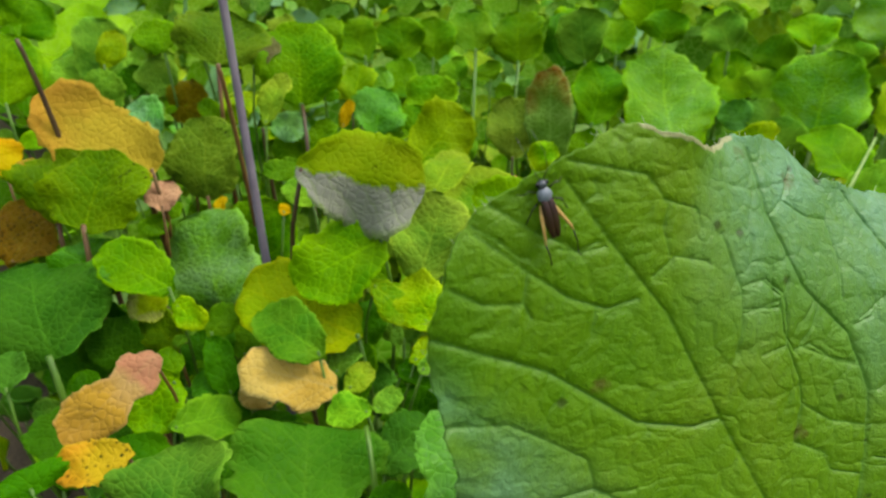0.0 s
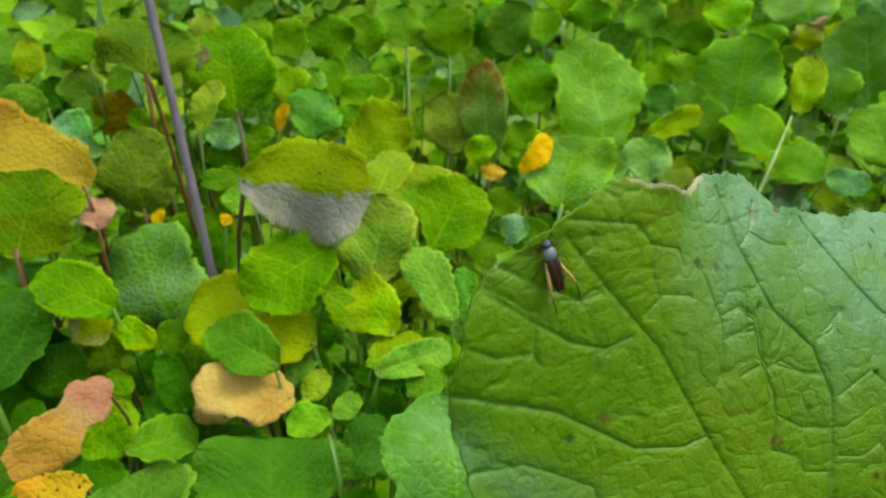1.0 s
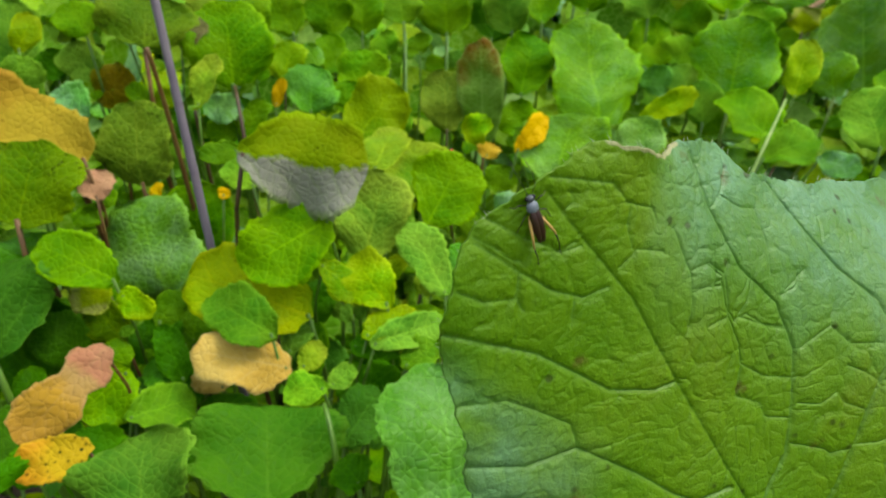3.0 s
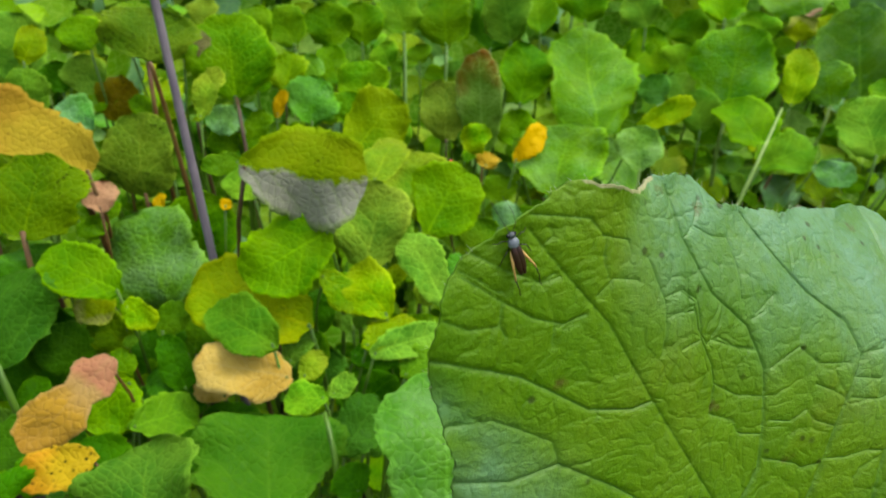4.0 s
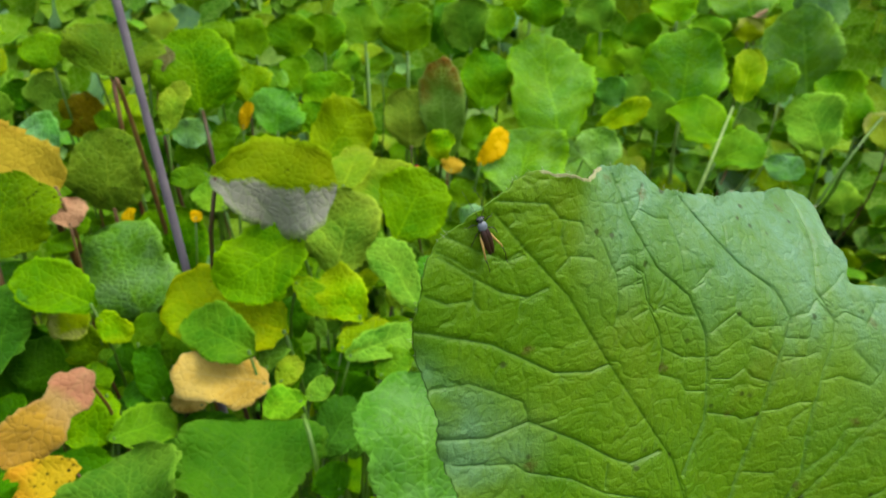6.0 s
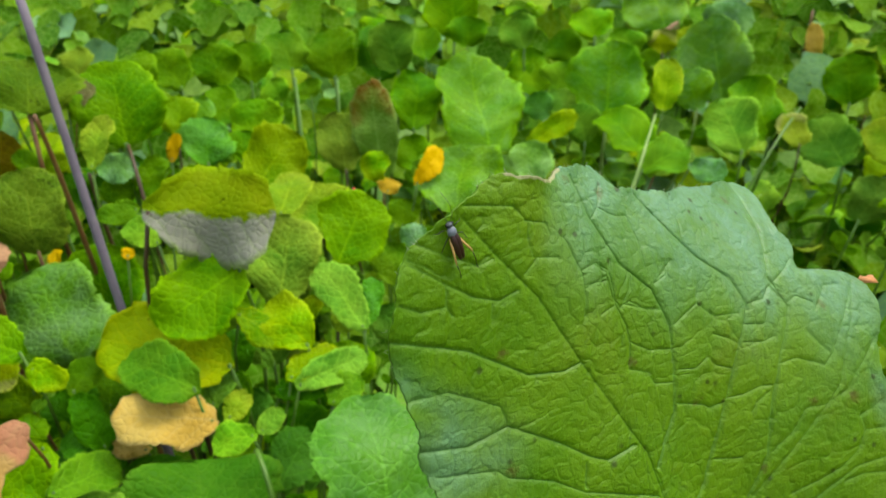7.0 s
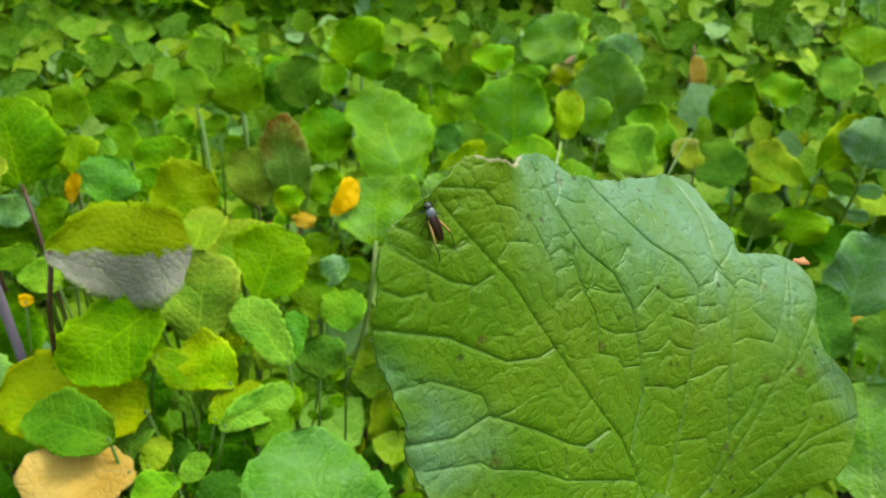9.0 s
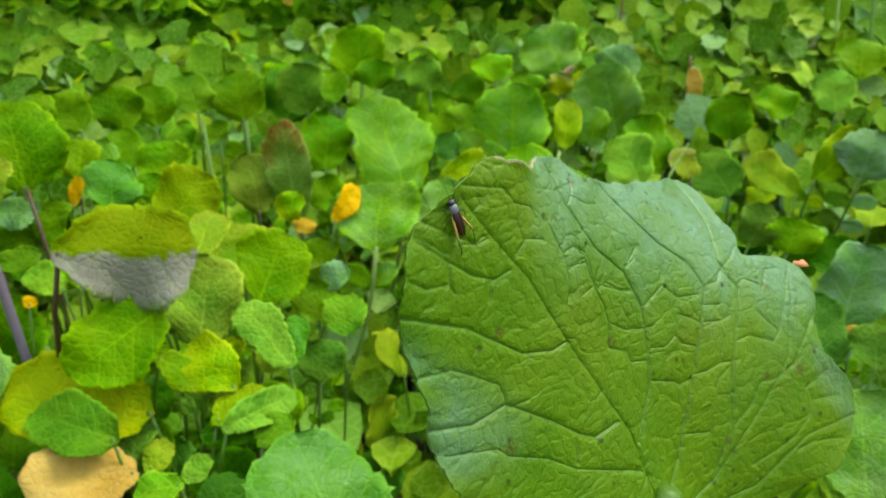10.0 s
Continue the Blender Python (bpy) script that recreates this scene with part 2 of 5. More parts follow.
def far_material(name, aged_lit, through_light):
    """Foliage too far off to tell apart: each small blade takes its own green."""
    k = Nodes(name)
    rnd = k.add("NewGeometry").outputs["Random Per Island"]
    obj = k.add("TexCoord").outputs["Object"]
    # undergrowth greens darkened for the shade between plants, field greens raised as if lit
    low = 1.18 if aged_lit else 0.85
    # the pale blades at 0.9 stand for sky highlights
    col = k.ramp(rnd, [(0.0, lin(66 * low, 116 * low, 6)), (0.22, lin(92 * low, 146 * low, 4)), (0.5, lin(120 * low, 168 * low, 8)), (0.78, lin(152 * low, 186 * low, 20)), (0.9, lin(140 * low, 190 * low, 120)), (0.955, lin(206, 170, 30) if aged_lit else lin(110, 160, 20)), (1.0, lin(180, 120, 60) if aged_lit else lin(90, 146, 14))])
    # mottled skin with a pale net of veins
    blot = k.ramp(k.noise(obj, 36.0, 4.0, 0.6), [(0.35, BLACK), (0.65, WHITE)])
    col = k.mix(k.math("MULTIPLY", blot, 0.55), col, k.mix(0.6, col, lin(70, 132, 4)))
    net = k.add("TexVoronoi", {"feature": "DISTANCE_TO_EDGE"}, Vector=obj, Scale=75.0).outputs["Distance"]
    col = k.mix(k.math("MULTIPLY", k.ramp(net, [(0.0, WHITE), (0.07, BLACK)]), 0.3), col, lin(170, 204, 90))
    h = k.math("ADD", k.noise(obj, 55.0, 4.0, 0.6), k.math("MULTIPLY", k.ramp(net, [(0.0, BLACK), (0.3, WHITE)]), 0.25))
    k.set(k.bsdf, "Normal", k.add("Bump", Strength=0.6, Distance=0.004, Height=h).outputs[0])
    k.set(k.bsdf, "Base Color", col)
    k.set(k.bsdf, "Roughness", 0.4)
    k.set(k.bsdf, "Specular IOR Level", 0.06)
    trans = k.add("BsdfTranslucent", Color=col)
    mixer = k.add("MixShader", Fac=through_light)
    k.nt.links.new(k.bsdf.outputs[0], mixer.inputs[1])
    k.nt.links.new(trans.outputs[0], mixer.inputs[2])
    k.nt.links.new(mixer.outputs[0], k.nt.nodes["Material Output"].inputs["Surface"])
    return k.mat


def plain(name, rgb, rough=0.5, second=None, scale=900.0, bump=0.2):
    k = Nodes(name)
    obj = k.add("TexCoord").outputs["Object"]
    n = k.noise(obj, scale, 4.0)
    k.set(k.bsdf, "Base Color", k.mix(n, lin(*rgb), lin(*(second or tuple(int(c * 0.75) for c in rgb)))))
    k.set(k.bsdf, "Roughness", rough)
    k.set(k.bsdf, "Normal", k.add("Bump", Strength=bump, Distance=0.0003, Height=n).outputs[0])
    return k.mat


def part(name, bm, material, parent, label="", m=None, smooth=True):
    """Links a bmesh as one mesh object under a thing or a part."""
    me = bpy.data.meshes.new(name)
    if smooth:
        for f in bm.faces:
            f.smooth = True
    bm.to_mesh(me)
    bm.free()
    me.materials.append(material)
    ob = new(name, me)
    if parent:
        ob.parent = parent
    if m is not None:
        ob.matrix_basis = m
    return tagged(ob, label)


# ---- ground ----
def build_ground():
    bm = bmesh.new()
    bmesh.ops.create_grid(bm, x_segments=90, y_segments=90, size=1.0)
    for v in bm.verts:
        # finer towards the middle, reaching out to the horizon
        v.co.x = math.copysign(abs(v.co.x) ** 4, v.co.x) * 400 + v.co.x * 3
        v.co.y = math.copysign(abs(v.co.y) ** 4, v.co.y) * 400 + v.co.y * 3 + 1.0
        v.co.z = 0.012 * noise.noise(v.co * 6) + 0.02 * noise.noise(v.co * 1.3)
    tagged(part("ground", bm, soil_material(), None), "dark damp soil under the leaves, rough and crumbly", "ground", kind="structure")


build_ground()


# ---- leaves and plants ----
def blade_bmesh(length, width, seed, nu=44, nv=12, fold=0.22, curl=0.2, wave=0.07, teeth=0.03, thick=0.0004, spin=0.0, waist=0.0):
    """A rounded leaf blade: base at the origin, tip along +y, upper side +z. Toothed wavy rim, folded on the midrib, puckered, with a real thickness."""
    rng = random.Random(seed)
    ph = [rng.uniform(0, 6.28) for _ in range(6)]
    belly = rng.uniform(1.0, 1.45)
    skew = rng.uniform(-0.06, 0.06)
    bm = bmesh.new()
    uvl = bm.loops.layers.uv.new("UVMap")
    grid, uvs, rims = [], {}, {}
    rl = bm.verts.layers.float.new("rim")
    nick = {(i, s): rng.uniform(-1, 1) for i in range(nu + 1) for s in (-1, 1)}
    off = Vector((seed * 1.7 % 50, seed * 0.9 % 37, 0))
    for i in range(nu + 1):
        u = i / nu
        ue = 0.5 - 0.5 * math.cos(math.pi * u)
        row = []
        hw = max(1e-4, 1 - abs(2 * ue ** belly - 1) ** 2.3) ** 0.5
        hw *= 1 - waist * math.exp(-((ue - 0.4) / 0.13) ** 2)
        turn = spin * (ue - 0.3)
        for j in range(-nv // 2, nv // 2 + 1):
            s = j / (nv / 2)
            side = 1 if s > 0 else -1
            rim = abs(s) ** 4
            saw = (ue * (13 + ph[5] * 0.7) + ph[1] * side) % 1.0
            tooth = 1 + rim * (0.085 * (min(saw / 0.7, (1 - saw) / 0.3) - 0.6) + 0.03 * nick[i, side] + teeth * 0.7 * math.sin(ue * 23 + ph[0] + side) + 3.2 * teeth * noise.noise(Vector((ue * 4, s * 1.6, seed * 0.37))))
            lobe = 1 + 0.08 * math.sin(ue * 8 + ph[2] + side * 1.3)
            x = (s * hw * tooth * lobe + skew * math.sin(math.pi * ue)) * width / 2
            y = ue * length + rim * 0.02 * length * math.sin(ue * 47 + ph[3] * side)
            q = Vector((x, y, 0))
            z = fold * abs(x) * (1 - 0.4 * ue) - curl * (ue - 0.35) ** 2 * length
            z += wave * width * rim ** 0.5 * math.sin(ue * 9.5 + ph[4] * side) * 0.5
            z += 0.09 * width * noise.noise(q / width * 2.2 + off) + 0.02 * width * noise.noise(q / width * 8 + off)
            x, z = x * math.cos(turn) - z * math.sin(turn), x * math.sin(turn) + z * math.cos(turn)
            v = bm.verts.new((x, y, z))
            v[rl] = 1.0 if abs(s) > 0.99 else 0.0
            uvs[v] = (0.5 + q.x / length, ue)
            row.append(v)
        grid.append(row)
    for a, b in zip(grid, grid[1:]):
        for j in range(len(a) - 1):
            bm.faces.new((a[j], a[j + 1], b[j + 1], b[j]))
    # under side, and the rim that joins the two
    low = {}
    for row in grid:
        for v in row:
            w = bm.verts.new(v.co - Vector((0, 0, thick)))
            low[v] = w
            w[rl] = v[rl]
            uvs[w] = uvs[v]
    for a, b in zip(grid, grid[1:]):
        for j in range(len(a) - 1):
            bm.faces.new((low[b[j]], low[b[j + 1]], low[a[j + 1]], low[a[j]]))
        for p, q in ((b[0], a[0]), (a[-1], b[-1])):
            bm.faces.new((q, p, low[p], low[q]))
    for f in bm.faces:
        for lp in f.loops:
            lp[uvl].uv = uvs[lp.vert]
    return bm


def tube_bmesh(pts, r0, r1, sides=7, bumps=0.0):
    """A tapered round stem through the given points."""
    bm = bmesh.new()
    rings, n = [], len(pts)
    for i, p in enumerate(pts):
        p = Vector(p)
        t = (Vector(pts[min(i + 1, n - 1)]) - Vector(pts[max(i - 1, 0)])).normalized()
        a = t.cross(Vector((0.3, 0.9, 0.2))).normalized()
        b = t.cross(a)
        r = r0 + (r1 - r0) * i / (n - 1)
        r *= 1 + bumps * math.sin(i * 2.3)
        rings.append([bm.verts.new(p + a * math.cos(k * 2 * math.pi / sides) * r + b * math.sin(k * 2 * math.pi / sides) * r) for k in range(sides)])
    for ra, rb in zip(rings, rings[1:]):
        for k in range(sides):
            bm.faces.new((ra[k], ra[(k + 1) % sides], rb[(k + 1) % sides], rb[k]))
    bm.faces.new(rings[0][::-1])
    bm.faces.new(rings[-1])
    return bm


def bezier(a, b, c, d, n=9):
    a, b, c, d = (Vector(q) for q in (a, b, c, d))
    return [a * (1 - t) ** 3 + b * 3 * t * (1 - t) ** 2 + c * 3 * t * t * (1 - t) + d * t ** 3 for t in (i / n for i in range(n + 1))]


def plant(x, y, label):
    p = new("radish_plant")
    p.matrix_basis = pose(x, y, 0)
    return tagged(p, label, "plant", "radish plants")


OPEN_SIDE = Vector((0.06, -0.25, 1.05))
count = [0]


def leaf(p, kind, base, tip, width, twist=0, fold=None, curl=None, wave=0.15, nu=40, nv=12, leaflets=True, spin=0.0, waist=0.0):
    """One leaf of a plant: its blade from base to tip (world), turned to the open side of the field, and the petiole down to the root."""
    count[0] += 1
    seed = count[0]
    rng = random.Random(seed * 7 + 1)
    root = p.matrix_basis.translation
    base, tip = Vector(base), Vector(tip)
    ydir = (tip - base).normalized()
    face = (OPEN_SIDE - (base + tip) / 2).normalized() + Vector((0, 0, 0.4))
    z = (face - ydir * face.dot(ydir)).normalized()
    x = ydir.cross(z)
    m = Matrix((x, ydir, z)).transposed().to_4x4() @ Matrix.Rotation(radians(twist), 4, "Y")
    m.translation = base - root
    bm = blade_bmesh((tip - base).length, width * 1.06, seed, nu, nv, rng.uniform(0.05, 0.3) if fold is None else fold, rng.uniform(0.0, 0.4) if curl is None else curl, wave, spin=spin, waist=waist)
    ob = part("leaf", bm, LEAF[kind], p, "", m)
    start = m.translation
    foot = Vector((rng.uniform(-0.012, 0.012), rng.uniform(-0.012, 0.012), -0.004))
    r = max(0.001, min(0.0026, width * 0.025))
    pts = bezier(foot, foot + Vector((start.x * 0.3, start.y * 0.3, start.z * 0.5)), start - ydir * 0.03 - Vector((0, 0, start.z * 0.25)), start + ydir * 0.004)
    part("petiole", tube_bmesh(pts, r * 1.5, r, 7 if leaflets else 5), STALK[PETIOLE_KIND.get(kind, "green")], p)
    if leaflets and width > 0.028:
        # small side lobes on the upper stalk
        for n in range(rng.randint(2, 4)):
            at = pts[-2 - n // 2]
            way = (x * (1 if n % 2 else -1) * rng.uniform(0.7, 1.1) + ydir * rng.uniform(-0.1, 0.7) + z * rng.uniform(-0.2, 0.5)).normalized()
            zz = (z - way * z.dot(way)).normalized()
            mm = Matrix((way.cross(zz), way, zz)).transposed().to_4x4()
            mm.translation = at
            ln = width * rng.uniform(0.26, 0.46)
            part("leaflet", blade_bmesh(ln, ln * rng.uniform(0.6, 0.85), seed * 11 + n, 12, 6, 0.2, 0.3, 0.08), LEAF[kind if n % 2 and kind in GREENS else "green"], p, "", mm)
    return ob


# ---- the plants in view: each call a plant, then its leaves ----
p = plant(-0.162, 0.283, "leafy radish plant with green and black-spotted golden leaves")
leaf(p, "deep", (-0.167, 0.221, 0.441), (-0.176, 0.227, 0.451), 0.036, 10)
leaf(p, "goldspot", (-0.139, 0.260, 0.437), (-0.174, 0.242, 0.432), 0.024, 5, leaflets=False)
leaf(p, "dark", (-0.182, 0.247, 0.410), (-0.180, 0.268, 0.418), 0.022, 13)
leaf(p, "dark", (-0.204, 0.281, 0.388), (-0.237, 0.299, 0.398), 0.034, -8)
leaf(p, "green", (-0.096, 0.225, 0.441), (-0.110, 0.259, 0.460), 0.062, -20)
p = plant(-0.015, 0.347, "leafy radish plant with dark green and pale green leaves")
leaf(p, "dark", (0.000, 0.281, 0.409), (-0.014, 0.289, 0.420), 0.023, 7)
leaf(p, "palegreen", (0.053, 0.263, 0.416), (0.033, 0.330, 0.466), 0.073, 20)
leaf(p, "deep", (-0.050, 0.266, 0.397), (-0.069, 0.325, 0.419), 0.087, 11)
leaf(p, "dark", (-0.028, 0.338, 0.398), (-0.044, 0.324, 0.402), 0.020, -4)
leaf(p, "dark", (-0.024, 0.328, 0.380), (-0.007, 0.366, 0.400), 0.032, 12)
p = plant(-0.179, 0.354, "leafy radish plant with a pink-to-gold twisted leaf")
leaf(p, "sunset", (-0.165, 0.325, 0.445), (-0.193, 0.267, 0.419), 0.034, -6, fold=0.1, curl=0.2, spin=0.6, waist=0.42, leaflets=False)
leaf(p, "deep", (-0.166, 0.286, 0.382), (-0.177, 0.304, 0.395), 0.039, -8)
leaf(p, "light", (-0.167, 0.342, 0.410), (-0.188, 0.310, 0.395), 0.042, -18)
leaf(p, "dark", (-0.167, 0.332, 0.369), (-0.161, 0.358, 0.389), 0.022, -4)
p = plant(-0.250, 0.390, "leafy radish plant with dark green and deep green leaves")
leaf(p, "dark", (-0.254, 0.294, 0.415), (-0.261, 0.314, 0.432), 0.025, -15)
leaf(p, "dark", (-0.245, 0.324, 0.418), (-0.288, 0.367, 0.462), 0.088, -7)
leaf(p, "deep", (-0.250, 0.346, 0.360), (-0.270, 0.394, 0.411), 0.074, -20)
leaf(p, "dark", (-0.210, 0.362, 0.390), (-0.241, 0.363, 0.417), 0.037, -20)
leaf(p, "dark", (-0.239, 0.368, 0.373), (-0.248, 0.398, 0.407), 0.060, 22)
p = plant(-0.126, 0.384, "leafy radish plant with dark green and green leaves")
leaf(p, "dark", (-0.116, 0.291, 0.376), (-0.116, 0.323, 0.387), 0.019, 10)
leaf(p, "green", (-0.158, 0.313, 0.396), (-0.126, 0.346, 0.388), 0.031, -10)
leaf(p, "dark", (-0.114, 0.356, 0.337), (-0.123, 0.379, 0.357), 0.039, 5)
leaf(p, "dark", (-0.137, 0.354, 0.384), (-0.166, 0.363, 0.398), 0.027, 14)
leaf(p, "green", (-0.076, 0.366, 0.433), (-0.129, 0.383, 0.445), 0.036, -6, fold=0.25, curl=0.3, leaflets=False)
p = plant(0.398, 0.344, "leafy radish plant with silvery green leaves on thin stalks")
leaf(p, "sheen_green", (0.384, 0.275, 0.423), (0.411, 0.341, 0.469), 0.065, -22)
p = plant(-0.038, 0.395, "leafy radish plant with light green and deep green leaves")
leaf(p, "light", (-0.036, 0.344, 0.416), (-0.066, 0.342, 0.412), 0.023, 8)
leaf(p, "deep", (-0.041, 0.333, 0.370), (-0.041, 0.361, 0.381), 0.035, -15)
leaf(p, "light", (-0.039, 0.355, 0.405), (-0.024, 0.368, 0.413), 0.016, -12)
leaf(p, "lime", (-0.065, 0.377, 0.394), (-0.055, 0.397, 0.404), 0.018, 10)
leaf(p, "dark", (-0.013, 0.342, 0.376), (0.002, 0.359, 0.382), 0.023, -3)
p = plant(-0.188, 0.412, "leafy radish plant with green and yellow-green leaves")
leaf(p, "green", (-0.193, 0.343, 0.397), (-0.181, 0.367, 0.406), 0.023, -7)
leaf(p, "lime", (-0.189, 0.381, 0.439), (-0.165, 0.375, 0.427), 0.019, 20)
leaf(p, "olive", (-0.188, 0.376, 0.400), (-0.214, 0.382, 0.423), 0.028, -21)
leaf(p, "deep", (-0.156, 0.362, 0.338), (-0.173, 0.392, 0.360), 0.049, 11)
leaf(p, "faded", (-0.204, 0.394, 0.433), (-0.214, 0.369, 0.428), 0.027, 12)
p = plant(-0.142, 0.425, "leafy radish plant with dark green and withered tan leaves")
leaf(p, "dark", (-0.139, 0.356, 0.388), (-0.160, 0.374, 0.420), 0.021, 4)
leaf(p, "tan", (-0.124, 0.385, 0.357), (-0.153, 0.384, 0.359), 0.014, -19)
leaf(p, "green", (-0.166, 0.379, 0.415), (-0.157, 0.407, 0.424), 0.020, 17)
leaf(p, "tan", (-0.067, 0.365, 0.407), (-0.127, 0.351, 0.426), 0.039, 0, fold=0.12, curl=0.15, wave=0.22, leaflets=False)
leaf(p, "green", (-0.155, 0.402, 0.379), (-0.159, 0.434, 0.401), 0.042, -1)
p = plant(0.003, 0.425, "leafy radish plant with dark green and green leaves")
leaf(p, "dark", (0.017, 0.356, 0.360), (0.011, 0.386, 0.382), 0.042, -14)
leaf(p, "green", (0.006, 0.376, 0.411), (0.026, 0.393, 0.423), 0.022, -6)
leaf(p, "light", (-0.017, 0.380, 0.424), (0.031, 0.409, 0.430), 0.023, 12)
leaf(p, "dark", (-0.033, 0.390, 0.412), (0.002, 0.387, 0.417), 0.020, 8)
leaf(p, "lime", (-0.023, 0.385, 0.425), (0.009, 0.413, 0.435), 0.022, -19)
p = plant(-0.238, 0.438, "leafy radish plant with light green and dark green leaves")
leaf(p, "light", (-0.187, 0.381, 0.448), (-0.237, 0.379, 0.473), 0.035, 0)
leaf(p, "dark", (-0.179, 0.389, 0.365), (-0.197, 0.418, 0.394), 0.047, -8)
leaf(p, "bluegreen", (-0.244, 0.374, 0.430), (-0.258, 0.399, 0.465), 0.052, -10)
leaf(p, "olive", (-0.257, 0.390, 0.476), (-0.257, 0.434, 0.516), 0.073, -15)
leaf(p, "green", (-0.268, 0.408, 0.418), (-0.293, 0.428, 0.444), 0.047, 12)
p = plant(-0.032, 0.452, "leafy radish plant with dark green and yellow-green leaves")
leaf(p, "dark", (-0.017, 0.379, 0.358), (-0.022, 0.408, 0.383), 0.046, -15)
leaf(p, "lime", (-0.009, 0.407, 0.436), (-0.043, 0.433, 0.458), 0.037, -12)
leaf(p, "lime", (-0.062, 0.419, 0.457), (-0.025, 0.412, 0.435), 0.024, -7)
leaf(p, "dark", (-0.007, 0.410, 0.372), (-0.009, 0.442, 0.399), 0.049, -5)
leaf(p, "dark", (-0.058, 0.399, 0.355), (-0.067, 0.427, 0.379), 0.041, -14)
p = plant(-0.084, 0.453, "leafy radish plant with a half-withered silver-grey leaf")
leaf(p, "green", (-0.076, 0.383, 0.400), (-0.070, 0.413, 0.413), 0.022, -22)
leaf(p, "withered", (-0.115, 0.426, 0.531), (-0.032, 0.440, 0.524), 0.065, 14, fold=-0.35, curl=0.1, wave=0.3, leaflets=False)
leaf(p, "light", (-0.055, 0.431, 0.487), (-0.106, 0.393, 0.463), 0.049, -8, fold=0.1, curl=0.15)
leaf(p, "yellowgreen", (-0.061, 0.400, 0.424), (-0.147, 0.399, 0.448), 0.062, 6, fold=0.12, curl=0.1)
leaf(p, "dark", (-0.066, 0.424, 0.392), (-0.073, 0.446, 0.419), 0.027, 3)
p = plant(-0.325, 0.490, "leafy radish plant with spotted brown and olive leaves")
leaf(p, "brownspot", (-0.327, 0.392, 0.431), (-0.333, 0.440, 0.460), 0.058, -19)
leaf(p, "olive", (-0.298, 0.413, 0.461), (-0.296, 0.449, 0.502), 0.070, -5)
leaf(p, "gold", (-0.257, 0.480, 0.477), (-0.331, 0.457, 0.537), 0.060, -7)
leaf(p, "yellow", (-0.377, 0.478, 0.432), (-0.380, 0.500, 0.458), 0.034, -5)
p = plant(0.022, 0.500, "leafy radish plant with light green and blue-green leaves")
leaf(p, "light", (0.014, 0.422, 0.382), (0.016, 0.449, 0.409), 0.040, 17)
leaf(p, "light", (0.027, 0.445, 0.422), (-0.008, 0.470, 0.466), 0.033, 11)
leaf(p, "bluegreen", (0.026, 0.456, 0.416), (0.032, 0.484, 0.444), 0.020, 11)
leaf(p, "autumn", (0.003, 0.464, 0.405), (0.016, 0.481, 0.417), 0.022, 5)
leaf(p, "green", (0.049, 0.455, 0.399), (0.049, 0.480, 0.423), 0.039, -19)
p = plant(0.523, 0.509, "leafy radish plant with green and dark green leaves")
leaf(p, "green", (0.524, 0.429, 0.407), (0.532, 0.455, 0.436), 0.046, 8)
leaf(p, "dark", (0.488, 0.444, 0.398), (0.499, 0.502, 0.443), 0.051, -2)
leaf(p, "orange", (0.549, 0.482, 0.392), (0.545, 0.503, 0.397), 0.031, -22)
p = plant(-0.036, 0.528, "leafy radish plant with green and yellow-green leaves")
leaf(p, "green", (-0.043, 0.444, 0.386), (-0.060, 0.471, 0.417), 0.046, -19)
leaf(p, "lime", (-0.041, 0.464, 0.426), (-0.034, 0.510, 0.482), 0.056, -14)
leaf(p, "lime", (-0.018, 0.461, 0.415), (-0.015, 0.478, 0.430), 0.017, -20)
leaf(p, "lime", (-0.046, 0.526, 0.474), (-0.039, 0.586, 0.489), 0.035, -10)
leaf(p, "green", (0.010, 0.499, 0.403), (-0.001, 0.515, 0.432), 0.039, -19)
p = plant(-0.212, 0.540, "leafy radish plant with dark silvery and pink leaves")
leaf(p, "frostdark", (-0.189, 0.441, 0.388), (-0.232, 0.487, 0.445), 0.078, -18)
leaf(p, "pink", (-0.252, 0.471, 0.448), (-0.259, 0.490, 0.465), 0.026, 8)
leaf(p, "yellow", (-0.228, 0.511, 0.429), (-0.228, 0.524, 0.438), 0.011, -20)
leaf(p, "green", (-0.196, 0.504, 0.368), (-0.203, 0.541, 0.434), 0.067, -17)
leaf(p, "yellow", (-0.168, 0.509, 0.439), (-0.166, 0.516, 0.446), 0.010, 10)
p = plant(-0.402, 0.586, "leafy radish plant with golden-yellow and green leaves")
leaf(p, "gold", (-0.433, 0.510, 0.429), (-0.448, 0.531, 0.456), 0.030, 10)
leaf(p, "green", (-0.361, 0.562, 0.469), (-0.367, 0.578, 0.513), 0.035, 9)
p = plant(-0.183, 0.593, "leafy radish plant with light green and green leaves")
leaf(p, "light", (-0.143, 0.522, 0.447), (-0.172, 0.528, 0.461), 0.024, -2)
leaf(p, "green", (-0.167, 0.553, 0.463), (-0.192, 0.531, 0.464), 0.019, -12)
leaf(p, "light", (-0.143, 0.547, 0.433), (-0.142, 0.565, 0.462), 0.038, -2)
leaf(p, "lime", (-0.208, 0.570, 0.488), (-0.202, 0.599, 0.527), 0.025, -18)
leaf(p, "green", (-0.228, 0.547, 0.438), (-0.236, 0.558, 0.463), 0.026, 0)
p = plant(0.000, 0.610, "leafy radish plant with green and light green leaves")
leaf(p, "green", (-0.034, 0.520, 0.415), (-0.029, 0.540, 0.442), 0.038, 2)
